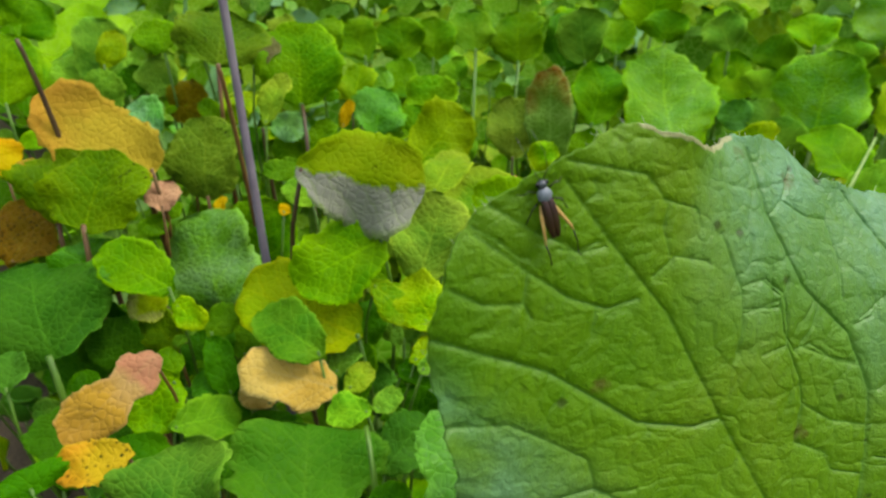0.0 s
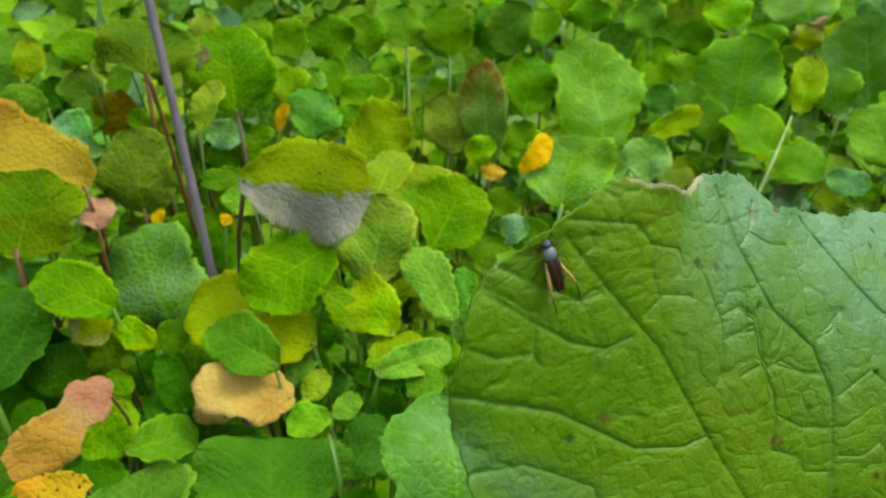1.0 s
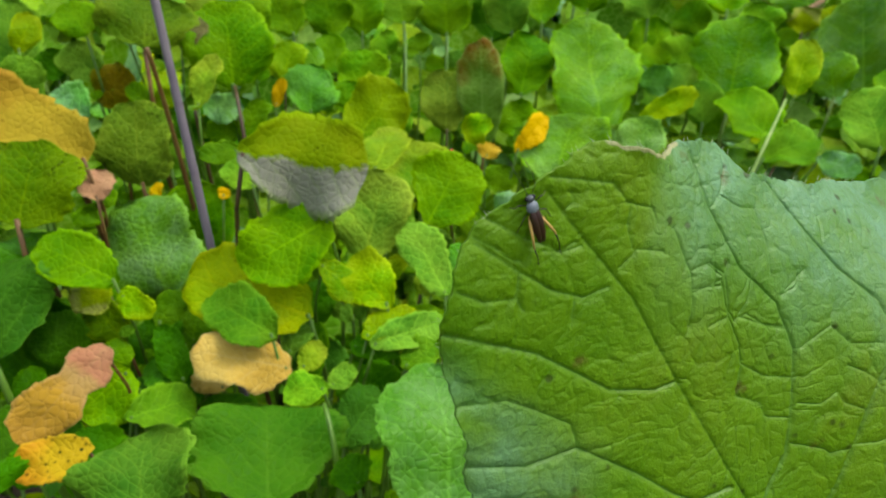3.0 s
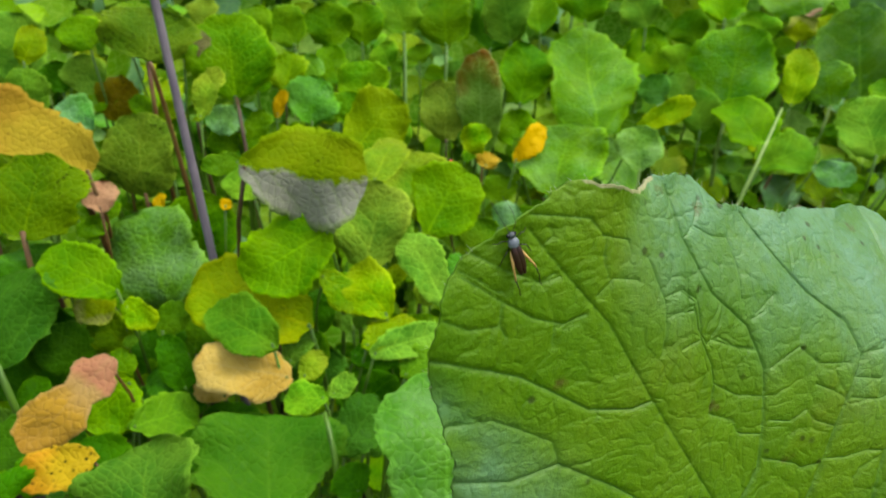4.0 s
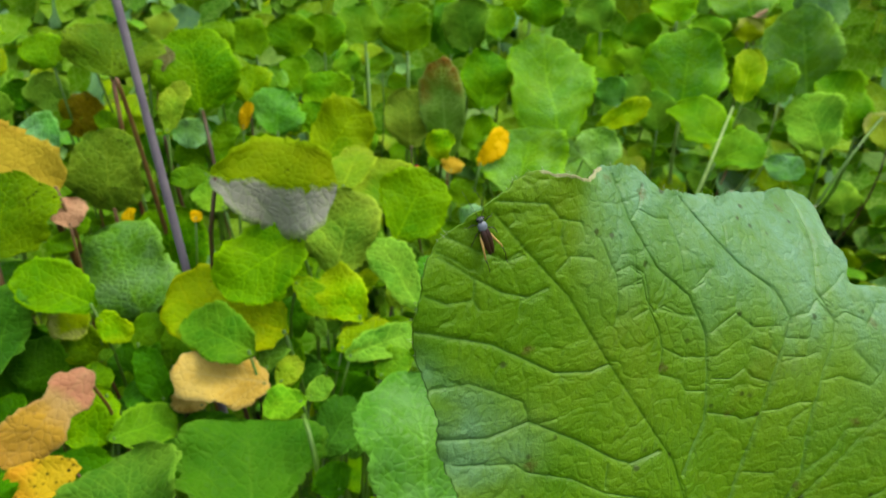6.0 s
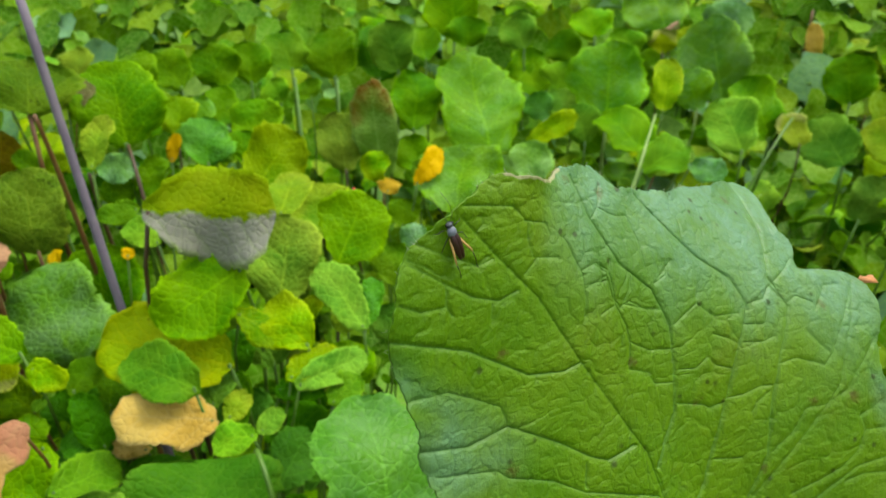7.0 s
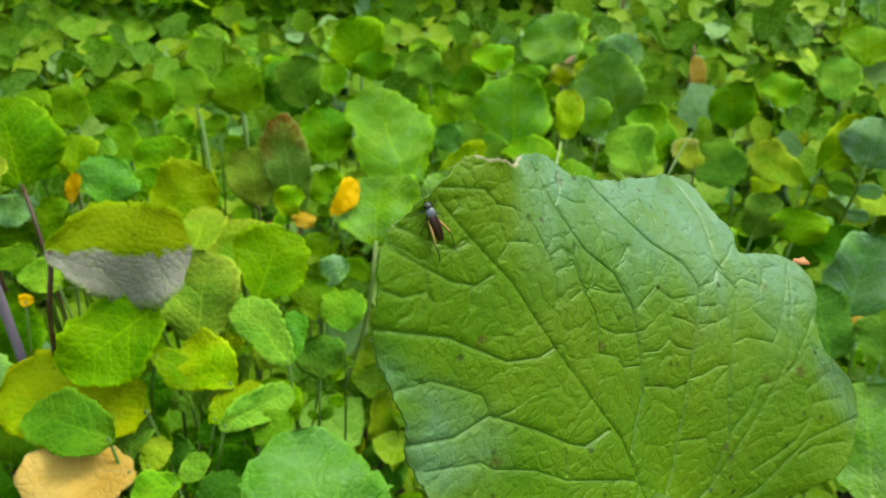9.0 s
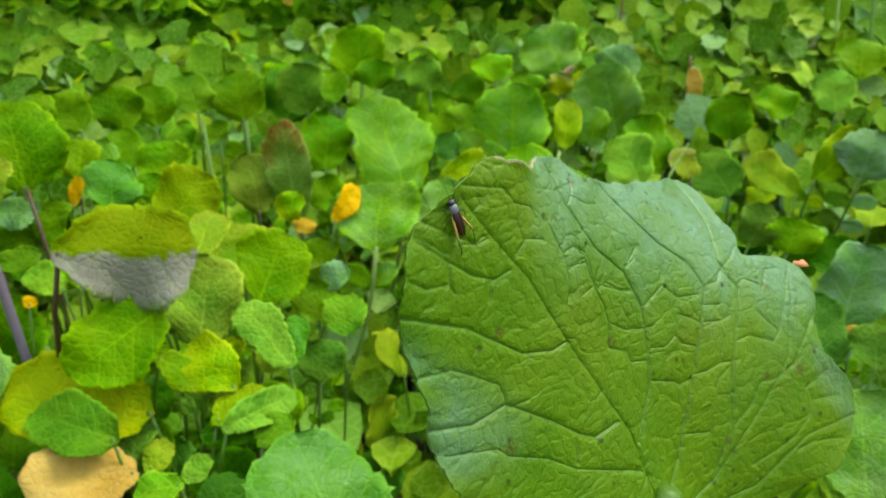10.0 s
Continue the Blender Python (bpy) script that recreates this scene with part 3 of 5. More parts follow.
leaf(p, "light", (-0.002, 0.540, 0.419), (0.022, 0.580, 0.468), 0.061, 19)
leaf(p, "light", (0.051, 0.552, 0.389), (0.041, 0.574, 0.421), 0.040, 2)
leaf(p, "lime", (-0.016, 0.604, 0.411), (-0.028, 0.635, 0.451), 0.068, 15)
p = plant(-0.305, 0.608, "leafy radish plant with pale blue-green and green leaves")
leaf(p, "pale", (-0.290, 0.540, 0.480), (-0.313, 0.536, 0.503), 0.037, -3)
leaf(p, "green", (-0.309, 0.538, 0.458), (-0.315, 0.546, 0.484), 0.038, 1)
leaf(p, "light", (-0.305, 0.585, 0.495), (-0.322, 0.584, 0.526), 0.033, -6)
leaf(p, "brown", (-0.286, 0.575, 0.473), (-0.290, 0.593, 0.510), 0.034, -10)
leaf(p, "green", (-0.300, 0.581, 0.536), (-0.320, 0.590, 0.558), 0.033, -1)
p = plant(0.067, 0.599, "leafy radish plant with green and pale blue-green leaves")
leaf(p, "green", (0.072, 0.524, 0.394), (0.069, 0.555, 0.420), 0.038, 5)
leaf(p, "pale", (0.057, 0.571, 0.412), (0.071, 0.582, 0.436), 0.026, -15)
p = plant(-0.248, 0.632, "leafy radish plant with olive and withered tan leaves")
leaf(p, "olive", (-0.247, 0.530, 0.427), (-0.258, 0.553, 0.494), 0.062, -14)
leaf(p, "olive", (-0.249, 0.574, 0.533), (-0.256, 0.606, 0.569), 0.075, 13)
leaf(p, "tan", (-0.270, 0.592, 0.540), (-0.289, 0.589, 0.550), 0.017, -22)
leaf(p, "dark", (-0.247, 0.609, 0.426), (-0.259, 0.633, 0.454), 0.040, 2)
leaf(p, "pale", (-0.185, 0.614, 0.472), (-0.217, 0.600, 0.474), 0.026, -17)
p = plant(0.626, 0.681, "leafy radish plant with pale blue-green and light green leaves")
leaf(p, "pale", (0.626, 0.576, 0.347), (0.646, 0.606, 0.437), 0.079, 14)
leaf(p, "light", (0.611, 0.678, 0.389), (0.621, 0.690, 0.428), 0.060, -11)
p = plant(-0.186, 0.694, "leafy radish plant with green and light green leaves")
leaf(p, "green", (-0.182, 0.602, 0.444), (-0.173, 0.632, 0.475), 0.030, -20)
leaf(p, "light", (-0.193, 0.615, 0.489), (-0.208, 0.649, 0.557), 0.077, 1)
leaf(p, "mauve", (-0.236, 0.609, 0.526), (-0.224, 0.634, 0.543), 0.025, 7)
leaf(p, "yellow", (-0.178, 0.677, 0.447), (-0.172, 0.690, 0.473), 0.012, 16)
leaf(p, "bluegreen", (-0.145, 0.689, 0.438), (-0.150, 0.717, 0.481), 0.053, 19)
p = plant(-0.472, 0.697, "leafy radish plant with light green leaves on thin stalks")
leaf(p, "light", (-0.509, 0.606, 0.446), (-0.515, 0.638, 0.511), 0.061, 12)
leaf(p, "light", (-0.447, 0.652, 0.444), (-0.470, 0.671, 0.489), 0.050, 2)
leaf(p, "light", (-0.439, 0.663, 0.446), (-0.453, 0.693, 0.520), 0.051, 18)
p = plant(-0.404, 0.701, "leafy radish plant with dark green and yellow-green leaves")
leaf(p, "dark", (-0.381, 0.644, 0.463), (-0.392, 0.651, 0.490), 0.032, -20)
leaf(p, "lime", (-0.426, 0.655, 0.482), (-0.419, 0.682, 0.513), 0.026, 17)
p = plant(0.062, 0.744, "leafy radish plant with green and silvery green leaves")
leaf(p, "green", (0.054, 0.641, 0.398), (0.056, 0.662, 0.421), 0.033, 5)
leaf(p, "sheen_green", (0.108, 0.633, 0.420), (0.117, 0.691, 0.472), 0.089, -19)
leaf(p, "orange", (0.037, 0.714, 0.399), (0.041, 0.729, 0.411), 0.024, 1)
leaf(p, "yellow", (0.066, 0.653, 0.441), (0.093, 0.682, 0.470), 0.023, 25, fold=0.4, leaflets=False)
leaf(p, "lime", (0.031, 0.744, 0.436), (0.017, 0.726, 0.410), 0.031, 9)
p = plant(-0.086, 0.760, "leafy radish plant with yellow-green and green leaves")
leaf(p, "lime", (-0.094, 0.654, 0.427), (-0.059, 0.702, 0.475), 0.061, 22)
leaf(p, "green", (-0.059, 0.708, 0.409), (-0.055, 0.728, 0.436), 0.024, -2)
leaf(p, "green", (-0.123, 0.744, 0.417), (-0.126, 0.761, 0.449), 0.035, 4)
p = plant(0.584, 0.751, "leafy radish plant with green leaves on thin stalks")
leaf(p, "green", (0.573, 0.701, 0.385), (0.595, 0.713, 0.436), 0.052, 22)
p = plant(0.722, 0.762, "leafy radish plant with dark green leaves on thin stalks")
leaf(p, "dark", (0.726, 0.700, 0.334), (0.718, 0.735, 0.382), 0.067, 4)
p = plant(0.392, 0.830, "leafy radish plant with pale blue-green and green leaves")
leaf(p, "pale", (0.386, 0.759, 0.425), (0.418, 0.727, 0.427), 0.029, 7)
leaf(p, "green", (0.354, 0.822, 0.385), (0.408, 0.828, 0.423), 0.060, -21)
p = plant(-0.192, 0.833, "leafy radish plant with green and half-yellow leaves")
leaf(p, "green", (-0.217, 0.728, 0.499), (-0.225, 0.758, 0.535), 0.043, -7)
leaf(p, "autumn", (-0.189, 0.741, 0.446), (-0.189, 0.772, 0.483), 0.038, -9)
leaf(p, "sheen_green", (-0.188, 0.775, 0.443), (-0.168, 0.801, 0.468), 0.030, 12)
leaf(p, "green", (-0.201, 0.824, 0.470), (-0.233, 0.846, 0.505), 0.049, -5)
leaf(p, "green", (-0.144, 0.807, 0.436), (-0.168, 0.823, 0.474), 0.041, 22)
p = plant(-0.610, 0.813, "leafy radish plant with green leaves on thin stalks")
leaf(p, "green", (-0.619, 0.752, 0.467), (-0.601, 0.782, 0.508), 0.073, 15)
p = plant(0.024, 0.831, "leafy radish plant with bronze-tipped and half-yellow leaves")
leaf(p, "bronze", (0.033, 0.760, 0.386), (0.013, 0.799, 0.497), 0.051, -18)
leaf(p, "autumn", (-0.011, 0.767, 0.397), (-0.023, 0.797, 0.459), 0.055, 5)
leaf(p, "green", (0.077, 0.783, 0.397), (0.056, 0.805, 0.427), 0.046, -8)
p = plant(0.206, 0.832, "leafy radish plant with silvery green leaves on thin stalks")
leaf(p, "sheen_green", (0.212, 0.771, 0.387), (0.201, 0.801, 0.429), 0.052, 5)
p = plant(-0.129, 0.886, "leafy radish plant with light green and green leaves")
leaf(p, "light", (-0.107, 0.773, 0.428), (-0.117, 0.805, 0.469), 0.057, -14)
leaf(p, "light", (-0.095, 0.857, 0.447), (-0.110, 0.870, 0.469), 0.035, -21)
leaf(p, "green", (-0.164, 0.858, 0.463), (-0.180, 0.874, 0.510), 0.057, -2)
p = plant(0.519, 0.966, "leafy radish plant with light green and green leaves")
leaf(p, "light", (0.499, 0.856, 0.400), (0.468, 0.896, 0.458), 0.071, 1)
leaf(p, "green", (0.578, 0.940, 0.385), (0.533, 0.980, 0.460), 0.081, 13)
p = plant(0.695, 0.961, "leafy radish plant with yellow-green and green leaves")
leaf(p, "lime", (0.759, 0.866, 0.381), (0.711, 0.939, 0.414), 0.056, -6)
leaf(p, "green", (0.666, 0.889, 0.370), (0.644, 0.957, 0.416), 0.073, -15)
p = plant(-0.103, 0.969, "leafy radish plant with green leaves on thin stalks")
leaf(p, "green", (-0.137, 0.891, 0.456), (-0.142, 0.915, 0.503), 0.051, 7)
leaf(p, "green", (-0.093, 0.945, 0.457), (-0.110, 0.965, 0.504), 0.065, 22)
leaf(p, "green", (-0.063, 0.898, 0.437), (-0.073, 0.910, 0.457), 0.037, -15)
p = plant(0.161, 0.978, "leafy radish plant with silvery green and green leaves")
leaf(p, "sheen_green", (0.168, 0.862, 0.381), (0.137, 0.947, 0.490), 0.119, 20)
leaf(p, "green", (0.068, 0.915, 0.391), (0.074, 0.970, 0.456), 0.069, 11)
leaf(p, "lime", (0.227, 0.940, 0.363), (0.294, 0.947, 0.412), 0.032, 2)
p = plant(0.338, 1.005, "leafy radish plant with green leaves on thin stalks")
leaf(p, "green", (0.384, 0.877, 0.384), (0.331, 0.943, 0.418), 0.074, 20)
leaf(p, "green", (0.324, 0.982, 0.352), (0.313, 1.020, 0.401), 0.051, -16)
p = plant(0.892, 0.979, "leafy radish plant with pale blue-green and yellow-green leaves")
leaf(p, "pale", (0.893, 0.907, 0.391), (0.912, 0.926, 0.467), 0.092, -2)
leaf(p, "lime", (0.845, 0.943, 0.376), (0.918, 0.946, 0.455), 0.072, 14)
p = plant(0.601, 0.981, "leafy radish plant with faded green leaves on thin stalks")
leaf(p, "faded", (0.611, 0.915, 0.387), (0.591, 0.949, 0.423), 0.045, 12)
p = plant(0.004, 1.053, "leafy radish plant with green and dark green leaves")
leaf(p, "green", (-0.039, 0.962, 0.443), (-0.052, 0.999, 0.502), 0.071, -16)
leaf(p, "dark", (0.018, 1.004, 0.429), (0.026, 1.052, 0.493), 0.079, 15)
leaf(p, "green", (0.047, 0.989, 0.447), (0.025, 1.013, 0.510), 0.069, -22)
p = plant(0.429, 1.079, "leafy radish plant with yellow-green and silvery green leaves")
leaf(p, "lime", (0.437, 1.001, 0.398), (0.446, 1.043, 0.466), 0.045, 8)
leaf(p, "sheen_green", (0.498, 1.020, 0.395), (0.477, 1.044, 0.451), 0.060, -13)
leaf(p, "sheen_green", (0.357, 1.005, 0.370), (0.358, 1.058, 0.485), 0.108, -7)
p = plant(0.115, 1.109, "leafy radish plant with green and light green leaves")
leaf(p, "green", (0.142, 1.019, 0.477), (0.142, 1.027, 0.518), 0.057, 2)
leaf(p, "light", (0.128, 1.077, 0.469), (0.119, 1.101, 0.550), 0.083, -20)
leaf(p, "green", (0.086, 1.045, 0.447), (0.071, 1.080, 0.490), 0.059, 11)
p = plant(0.270, 1.152, "leafy radish plant with blue-green and green leaves")
leaf(p, "bluegreen", (0.278, 1.046, 0.366), (0.248, 1.059, 0.396), 0.044, -17)
leaf(p, "green", (0.315, 1.043, 0.363), (0.290, 1.078, 0.402), 0.062, 14)
leaf(p, "light", (0.298, 1.106, 0.384), (0.307, 1.131, 0.429), 0.055, -16)
leaf(p, "light", (0.224, 1.113, 0.389), (0.279, 1.148, 0.433), 0.073, 20)
leaf(p, "light", (0.244, 1.130, 0.447), (0.219, 1.141, 0.491), 0.064, 2)
p = plant(0.792, 1.189, "leafy radish plant with green leaves on thin stalks")
leaf(p, "green", (0.799, 1.121, 0.379), (0.784, 1.151, 0.453), 0.078, -11)
p = plant(0.372, 1.240, "leafy radish plant with green and light green leaves")
leaf(p, "green", (0.329, 1.154, 0.424), (0.302, 1.179, 0.461), 0.057, -21)
leaf(p, "light", (0.424, 1.195, 0.421), (0.432, 1.217, 0.464), 0.060, -1)
p = plant(0.566, 1.287, "leafy radish plant with silvery green and yellow-green leaves")
leaf(p, "sheen_green", (0.591, 1.142, 0.365), (0.556, 1.192, 0.495), 0.107, -15)
leaf(p, "lime", (0.553, 1.229, 0.425), (0.554, 1.255, 0.466), 0.064, -21)
leaf(p, "green", (0.589, 1.244, 0.432), (0.577, 1.262, 0.474), 0.066, -15)
leaf(p, "faded", (0.502, 1.226, 0.420), (0.497, 1.243, 0.459), 0.052, 21)
leaf(p, "pale", (0.600, 1.269, 0.431), (0.639, 1.266, 0.506), 0.079, 8)
p = plant(1.020, 1.296, "leafy radish plant with light green leaves on thin stalks")
leaf(p, "light", (0.973, 1.217, 0.395), (0.948, 1.262, 0.448), 0.087, 22)
leaf(p, "light", (1.077, 1.212, 0.410), (1.082, 1.274, 0.483), 0.077, -4)
p = plant(0.458, 1.400, "leafy radish plant with light green and silvery green leaves")
leaf(p, "light", (0.403, 1.311, 0.421), (0.386, 1.343, 0.467), 0.087, 15)
leaf(p, "sheen_green", (0.540, 1.323, 0.431), (0.503, 1.394, 0.517), 0.120, -3)
p = plant(0.544, 1.384, "leafy radish plant with pink leaves on thin stalks")
leaf(p, "pink", (0.547, 1.322, 0.433), (0.541, 1.334, 0.448), 0.034, -17)
p = plant(0.863, 1.447, "leafy radish plant with orange leaves on thin stalks")
leaf(p, "orange", (0.870, 1.374, 0.374), (0.857, 1.405, 0.444), 0.031, -20)
p = plant(1.249, 1.452, "leafy radish plant with light green leaves on thin stalks")
leaf(p, "light", (1.239, 1.368, 0.441), (1.259, 1.420, 0.527), 0.102, 14)

# ---- dry grey stalk and dark stems that rise between the plants ----
def stem(points, r0, r1, kind, label, name="dry_stalk"):
    a, b, c, d = points
    base = Vector(a)
    pts = [q - base for q in bezier(a, b, c, d, 18)]
    ob = tagged(part(name, tube_bmesh(pts, r0, r1, 9, 0.04), STALK[kind], None, "", Matrix.Translation(base)), label, "stalk")
    return ob


stem(((-0.059, 0.338, 0.000), (-0.096, 0.376, 0.203), (-0.132, 0.415, 0.405), (-0.179, 0.465, 0.670)), 0.0039, 0.0026, "grey", "dry grey-mauve flower stalk standing among the leaves")
stem(((-0.180, 0.554, 0.000), (-0.201, 0.540, 0.324), (-0.209, 0.524, 0.512), (-0.213, 0.514, 0.558)), 0.0026, 0.0016, "red", "slender red-brown leaf stalk with fine bristles")
stem(((-0.179, 0.594, 0.000), (-0.199, 0.574, 0.392), (-0.212, 0.574, 0.442), (-0.212, 0.574, 0.483)), 0.0026, 0.0014, "dark", "slender dark brown leaf stalk")
stem(((-0.276, 0.474, 0.000), (-0.306, 0.454, 0.497), (-0.319, 0.454, 0.544), (-0.329, 0.454, 0.579)), 0.0028, 0.0015, "dark", "slender dark brown leaf stalk")
stem(((-0.233, 0.504, 0.000), (-0.263, 0.484, 0.439), (-0.269, 0.484, 0.456), (-0.279, 0.484, 0.468)), 0.0032, 0.002, "red", "short red-brown leaf stalk")
stem(((0.283, 0.752, 0.000), (0.307, 0.729, 0.321), (0.315, 0.722, 0.428), (0.378, 0.874, 0.441)), 0.0026, 0.0015, "pale", "bright pale-green leaf stalk among the leaves", "leaf_stalk")
stem(((-0.042, 0.763, 0.000), (-0.051, 0.740, 0.336), (-0.054, 0.733, 0.448), (-0.077, 0.853, 0.478)), 0.0026, 0.0015, "green", "slender green leaf stalk among the leaves", "leaf_stalk")
stem(((-0.144, 0.581, 0.000), (-0.156, 0.558, 0.351), (-0.160, 0.551, 0.468), (-0.192, 0.616, 0.491)), 0.0026, 0.0015, "dark", "slender dark leaf stalk among the leaves", "leaf_stalk")
stem(((0.002, 0.305, 0.000), (-0.007, 0.282, 0.327), (-0.010, 0.275, 0.436), (-0.032, 0.321, 0.427)), 0.0026, 0.0015, "green", "green leaf stalk with small side leaves among the leaves", "leaf_stalk")
stem(((-0.019, 0.859, 0.000), (-0.022, 0.837, 0.336), (-0.023, 0.829, 0.448), (-0.031, 0.897, 0.464)), 0.0026, 0.0015, "green", "slender green leaf stalk among the leaves", "leaf_stalk")
stem(((0.441, 0.844, 0.000), (0.490, 0.822, 0.320), (0.506, 0.814, 0.427), (0.636, 0.988, 0.418)), 0.0026, 0.0015, "green", "slender green leaf stalk among the leaves", "leaf_stalk")

stem(((1.325, 1.550, 0.000), (1.331, 1.550, 0.260), (1.335, 1.550, 0.400), (1.348, 1.678, 0.648)), 0.0045, 0.0025, "pale", "thin yellow-green flowering stalk above the leaves", "leaf_stalk")
stem(((1.277, 1.746, 0.000), (1.283, 1.746, 0.275), (1.287, 1.746, 0.423), (1.300, 1.850, 0.625)), 0.0045, 0.0025, "pale", "thin yellow-green flowering stalk above the leaves", "leaf_stalk")
stem(((0.855, 1.403, 0.000), (0.861, 1.403, 0.233), (0.865, 1.403, 0.358), (0.875, 1.454, 0.457)), 0.0045, 0.0025, "red", "short rust-red stalk above the leaves", "leaf_stalk")
stem(((1.288, 1.386, 0.000), (1.294, 1.386, 0.262), (1.298, 1.386, 0.403), (1.310, 1.515, 0.652)), 0.0045, 0.0025, "green", "thin green flowering stalk above the leaves", "leaf_stalk")
stem(((0.870, 1.841, 0.000), (0.877, 1.841, 0.278), (0.880, 1.841, 0.428), (0.893, 1.910, 0.563)), 0.0045, 0.0025, "red", "short rust-red stalk above the leaves", "leaf_stalk")
stem(((1.207, 1.476, 0.000), (1.214, 1.476, 0.208), (1.217, 1.476, 0.320), (1.229, 1.569, 0.500)), 0.0045, 0.0025, "pale", "thin yellow-green flowering stalk above the leaves", "leaf_stalk")

LADYBIRD = pose(0.007, 0.621, 0.449, 50, 0, 70)

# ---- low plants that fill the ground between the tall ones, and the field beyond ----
# brighter far greens put the open field's stronger light into leaf colour
NEAR_MIX = ["green"] * 7 + ["light"] * 5 + ["dark"] * 4 + ["lime"] * 3 + ["deep"] * 4 + ["bluegreen", "olive", "sheen_green"]
FAR_MIX = ["light"] * 10 + ["lime"] * 9 + ["green"] * 4 + ["sheen_green"] * 4 + ["palegreen"] * 4 + ["pale"] * 3 + ["olive", "yellowgreen", "autumn"]


def canopy(x, y):
    """Height of the field's leaf tops: low close by, higher towards the far right-hand side."""
    if y < 1.0:
        return 0.34
    return 0.36 + 0.17 * min(max((x + 0.2) / 1.4, 0), 1) * min(1, (y - 1.0) / 0.6) + 0.05 * min(1, (y - 1.0))


def filler_templates(mix, first):
    """Ten whole plants to be repeated, each with seven to nine leaves on petioles."""
    made = []
    for n in range(10):
        rng = random.Random(first + n)
        p = new("radish_plant")
        tagged(p, "leafy green radish plant with rounded toothed leaves", "plant", "radish plants")
        for i in range(rng.randint(7, 9)):
            a = i * 2.4 + rng.uniform(-0.4, 0.4)
            reach, top = rng.uniform(0.02, 0.10), rng.uniform(0.17, 0.36)
            base = Vector((math.cos(a) * reach, math.sin(a) * reach, top))
            ln = rng.uniform(0.05, 0.10)
            # blades stand up and lean out, faces to the light
            if first > 920:
                way = Vector((rng.uniform(-0.7, 0.7), rng.uniform(0.2, 1.0), rng.uniform(0.1, 0.7)))
            else:
                way = Vector((math.cos(a) * 0.4 + rng.uniform(-0.3, 0.3), math.sin(a) * 0.4 - 0.1 + rng.uniform(-0.25, 0.25), rng.uniform(0.3, 1.1)))
            tip = base + way.normalized() * ln
            leaf(p, rng.choice(mix), base, tip, ln * rng.uniform(0.75, 1.0), rng.uniform(-30, 30), nu=16, nv=4, leaflets=False)
        made.append(p)
    return made


def fill_field():
    rng = random.Random(5)
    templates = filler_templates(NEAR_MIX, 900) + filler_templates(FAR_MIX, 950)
    used = set()
    y = 0.30
    while y < 2.25:
        step = 0.098 + (0.036 if y < 0.9 else 0.028) * y
        x = -0.62 * y - 0.16
        while x < 1.22 * y + 0.15:
            px, py = x + rng.uniform(-0.04, 0.04), y + rng.uniform(-0.05, 0.05)
            x += step
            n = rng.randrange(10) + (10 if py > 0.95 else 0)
            # the tallest blade of a template ends near 0.44
            room = canopy(px, py) + rng.uniform(-0.06, 0.02)
            if py < 0.9:
                room -= 0.12 if py < 0.55 else 0.07
            size = min(1.2, max(0.5, room / 0.43))
            m = pose(px, py, 0, 0, 0, rng.uniform(-70, 70)) @ Matrix.Scale(size, 4)
            if n in used:
                c = copy_thing(templates[n], m)
            else:
                used.add(n)
                c = templates[n]
            c.matrix_basis = m
        y += step * 0.95


fill_field()


def loose_leaves(name, label, count, spot, seed):
    """Small cupped blades in great number, each where spot(rng) puts it: place, length."""
    rng = np.random.RandomState(seed)
    verts, faces = [], []
    rows = [(0, 0.05), (0.14, 0.62), (0.4, 0.98), (0.66, 1.0), (0.88, 0.66), (1.0, 0.12)]
    for _ in range(count):
        base, ln = spot(rng)
        up = np.array([rng.uniform(-0.8, 0.8), rng.uniform(-0.2, 0.8), rng.uniform(0.05, 0.8)])
        up /= np.linalg.norm(up)
        out = np.array([rng.uniform(-0.6, 0.6), -0.7, rng.uniform(0.7, 2.2)])
        side = np.cross(up, out)
        side /= np.linalg.norm(side)
        nrm = np.cross(side, up)
        start = len(verts)
        ph, cup = rng.uniform(0, 6), rng.uniform(0.05, 0.25)
        for i, (u, w) in enumerate(rows):
            for s in (-1, 0, 1):
                rim = 1 + 0.2 * math.sin(ph + i * 2.1 + s * 3)
                lift = cup * abs(s) - 0.3 * (u - 0.4) ** 2 + 0.05 * math.sin(ph + 7 * u + 3 * s)
                verts.append(tuple(base + up * u * ln + side * s * w * rim * ln * 0.44 + nrm * lift * ln))
        for i in range(len(rows) - 1):
            for j in range(2):
                a = start + i * 3 + j
                faces.append((a, a + 1, a + 4, a + 3))
    me = bpy.data.meshes.new(name)
    me.from_pydata(verts, [], faces)
    me.polygons.foreach_set("use_smooth", np.ones(len(me.polygons), bool))
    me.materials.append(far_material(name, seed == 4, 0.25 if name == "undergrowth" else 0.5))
    tagged(new(name, me), label, "foliage", kind="stuff")


def far_spot(rng):
    y = 2.0 + 9.0 * rng.rand() ** 1.6
    x = -0.62 * y + rng.rand() * 2.0 * y
    z = 0.08 + (canopy(x, y) - 0.06 + 0.04 * rng.randn()) * rng.rand() ** 0.3
    return np.array([x, y, z]), rng.uniform(0.05, 0.09) * (1 + 0.09 * (y - 2))


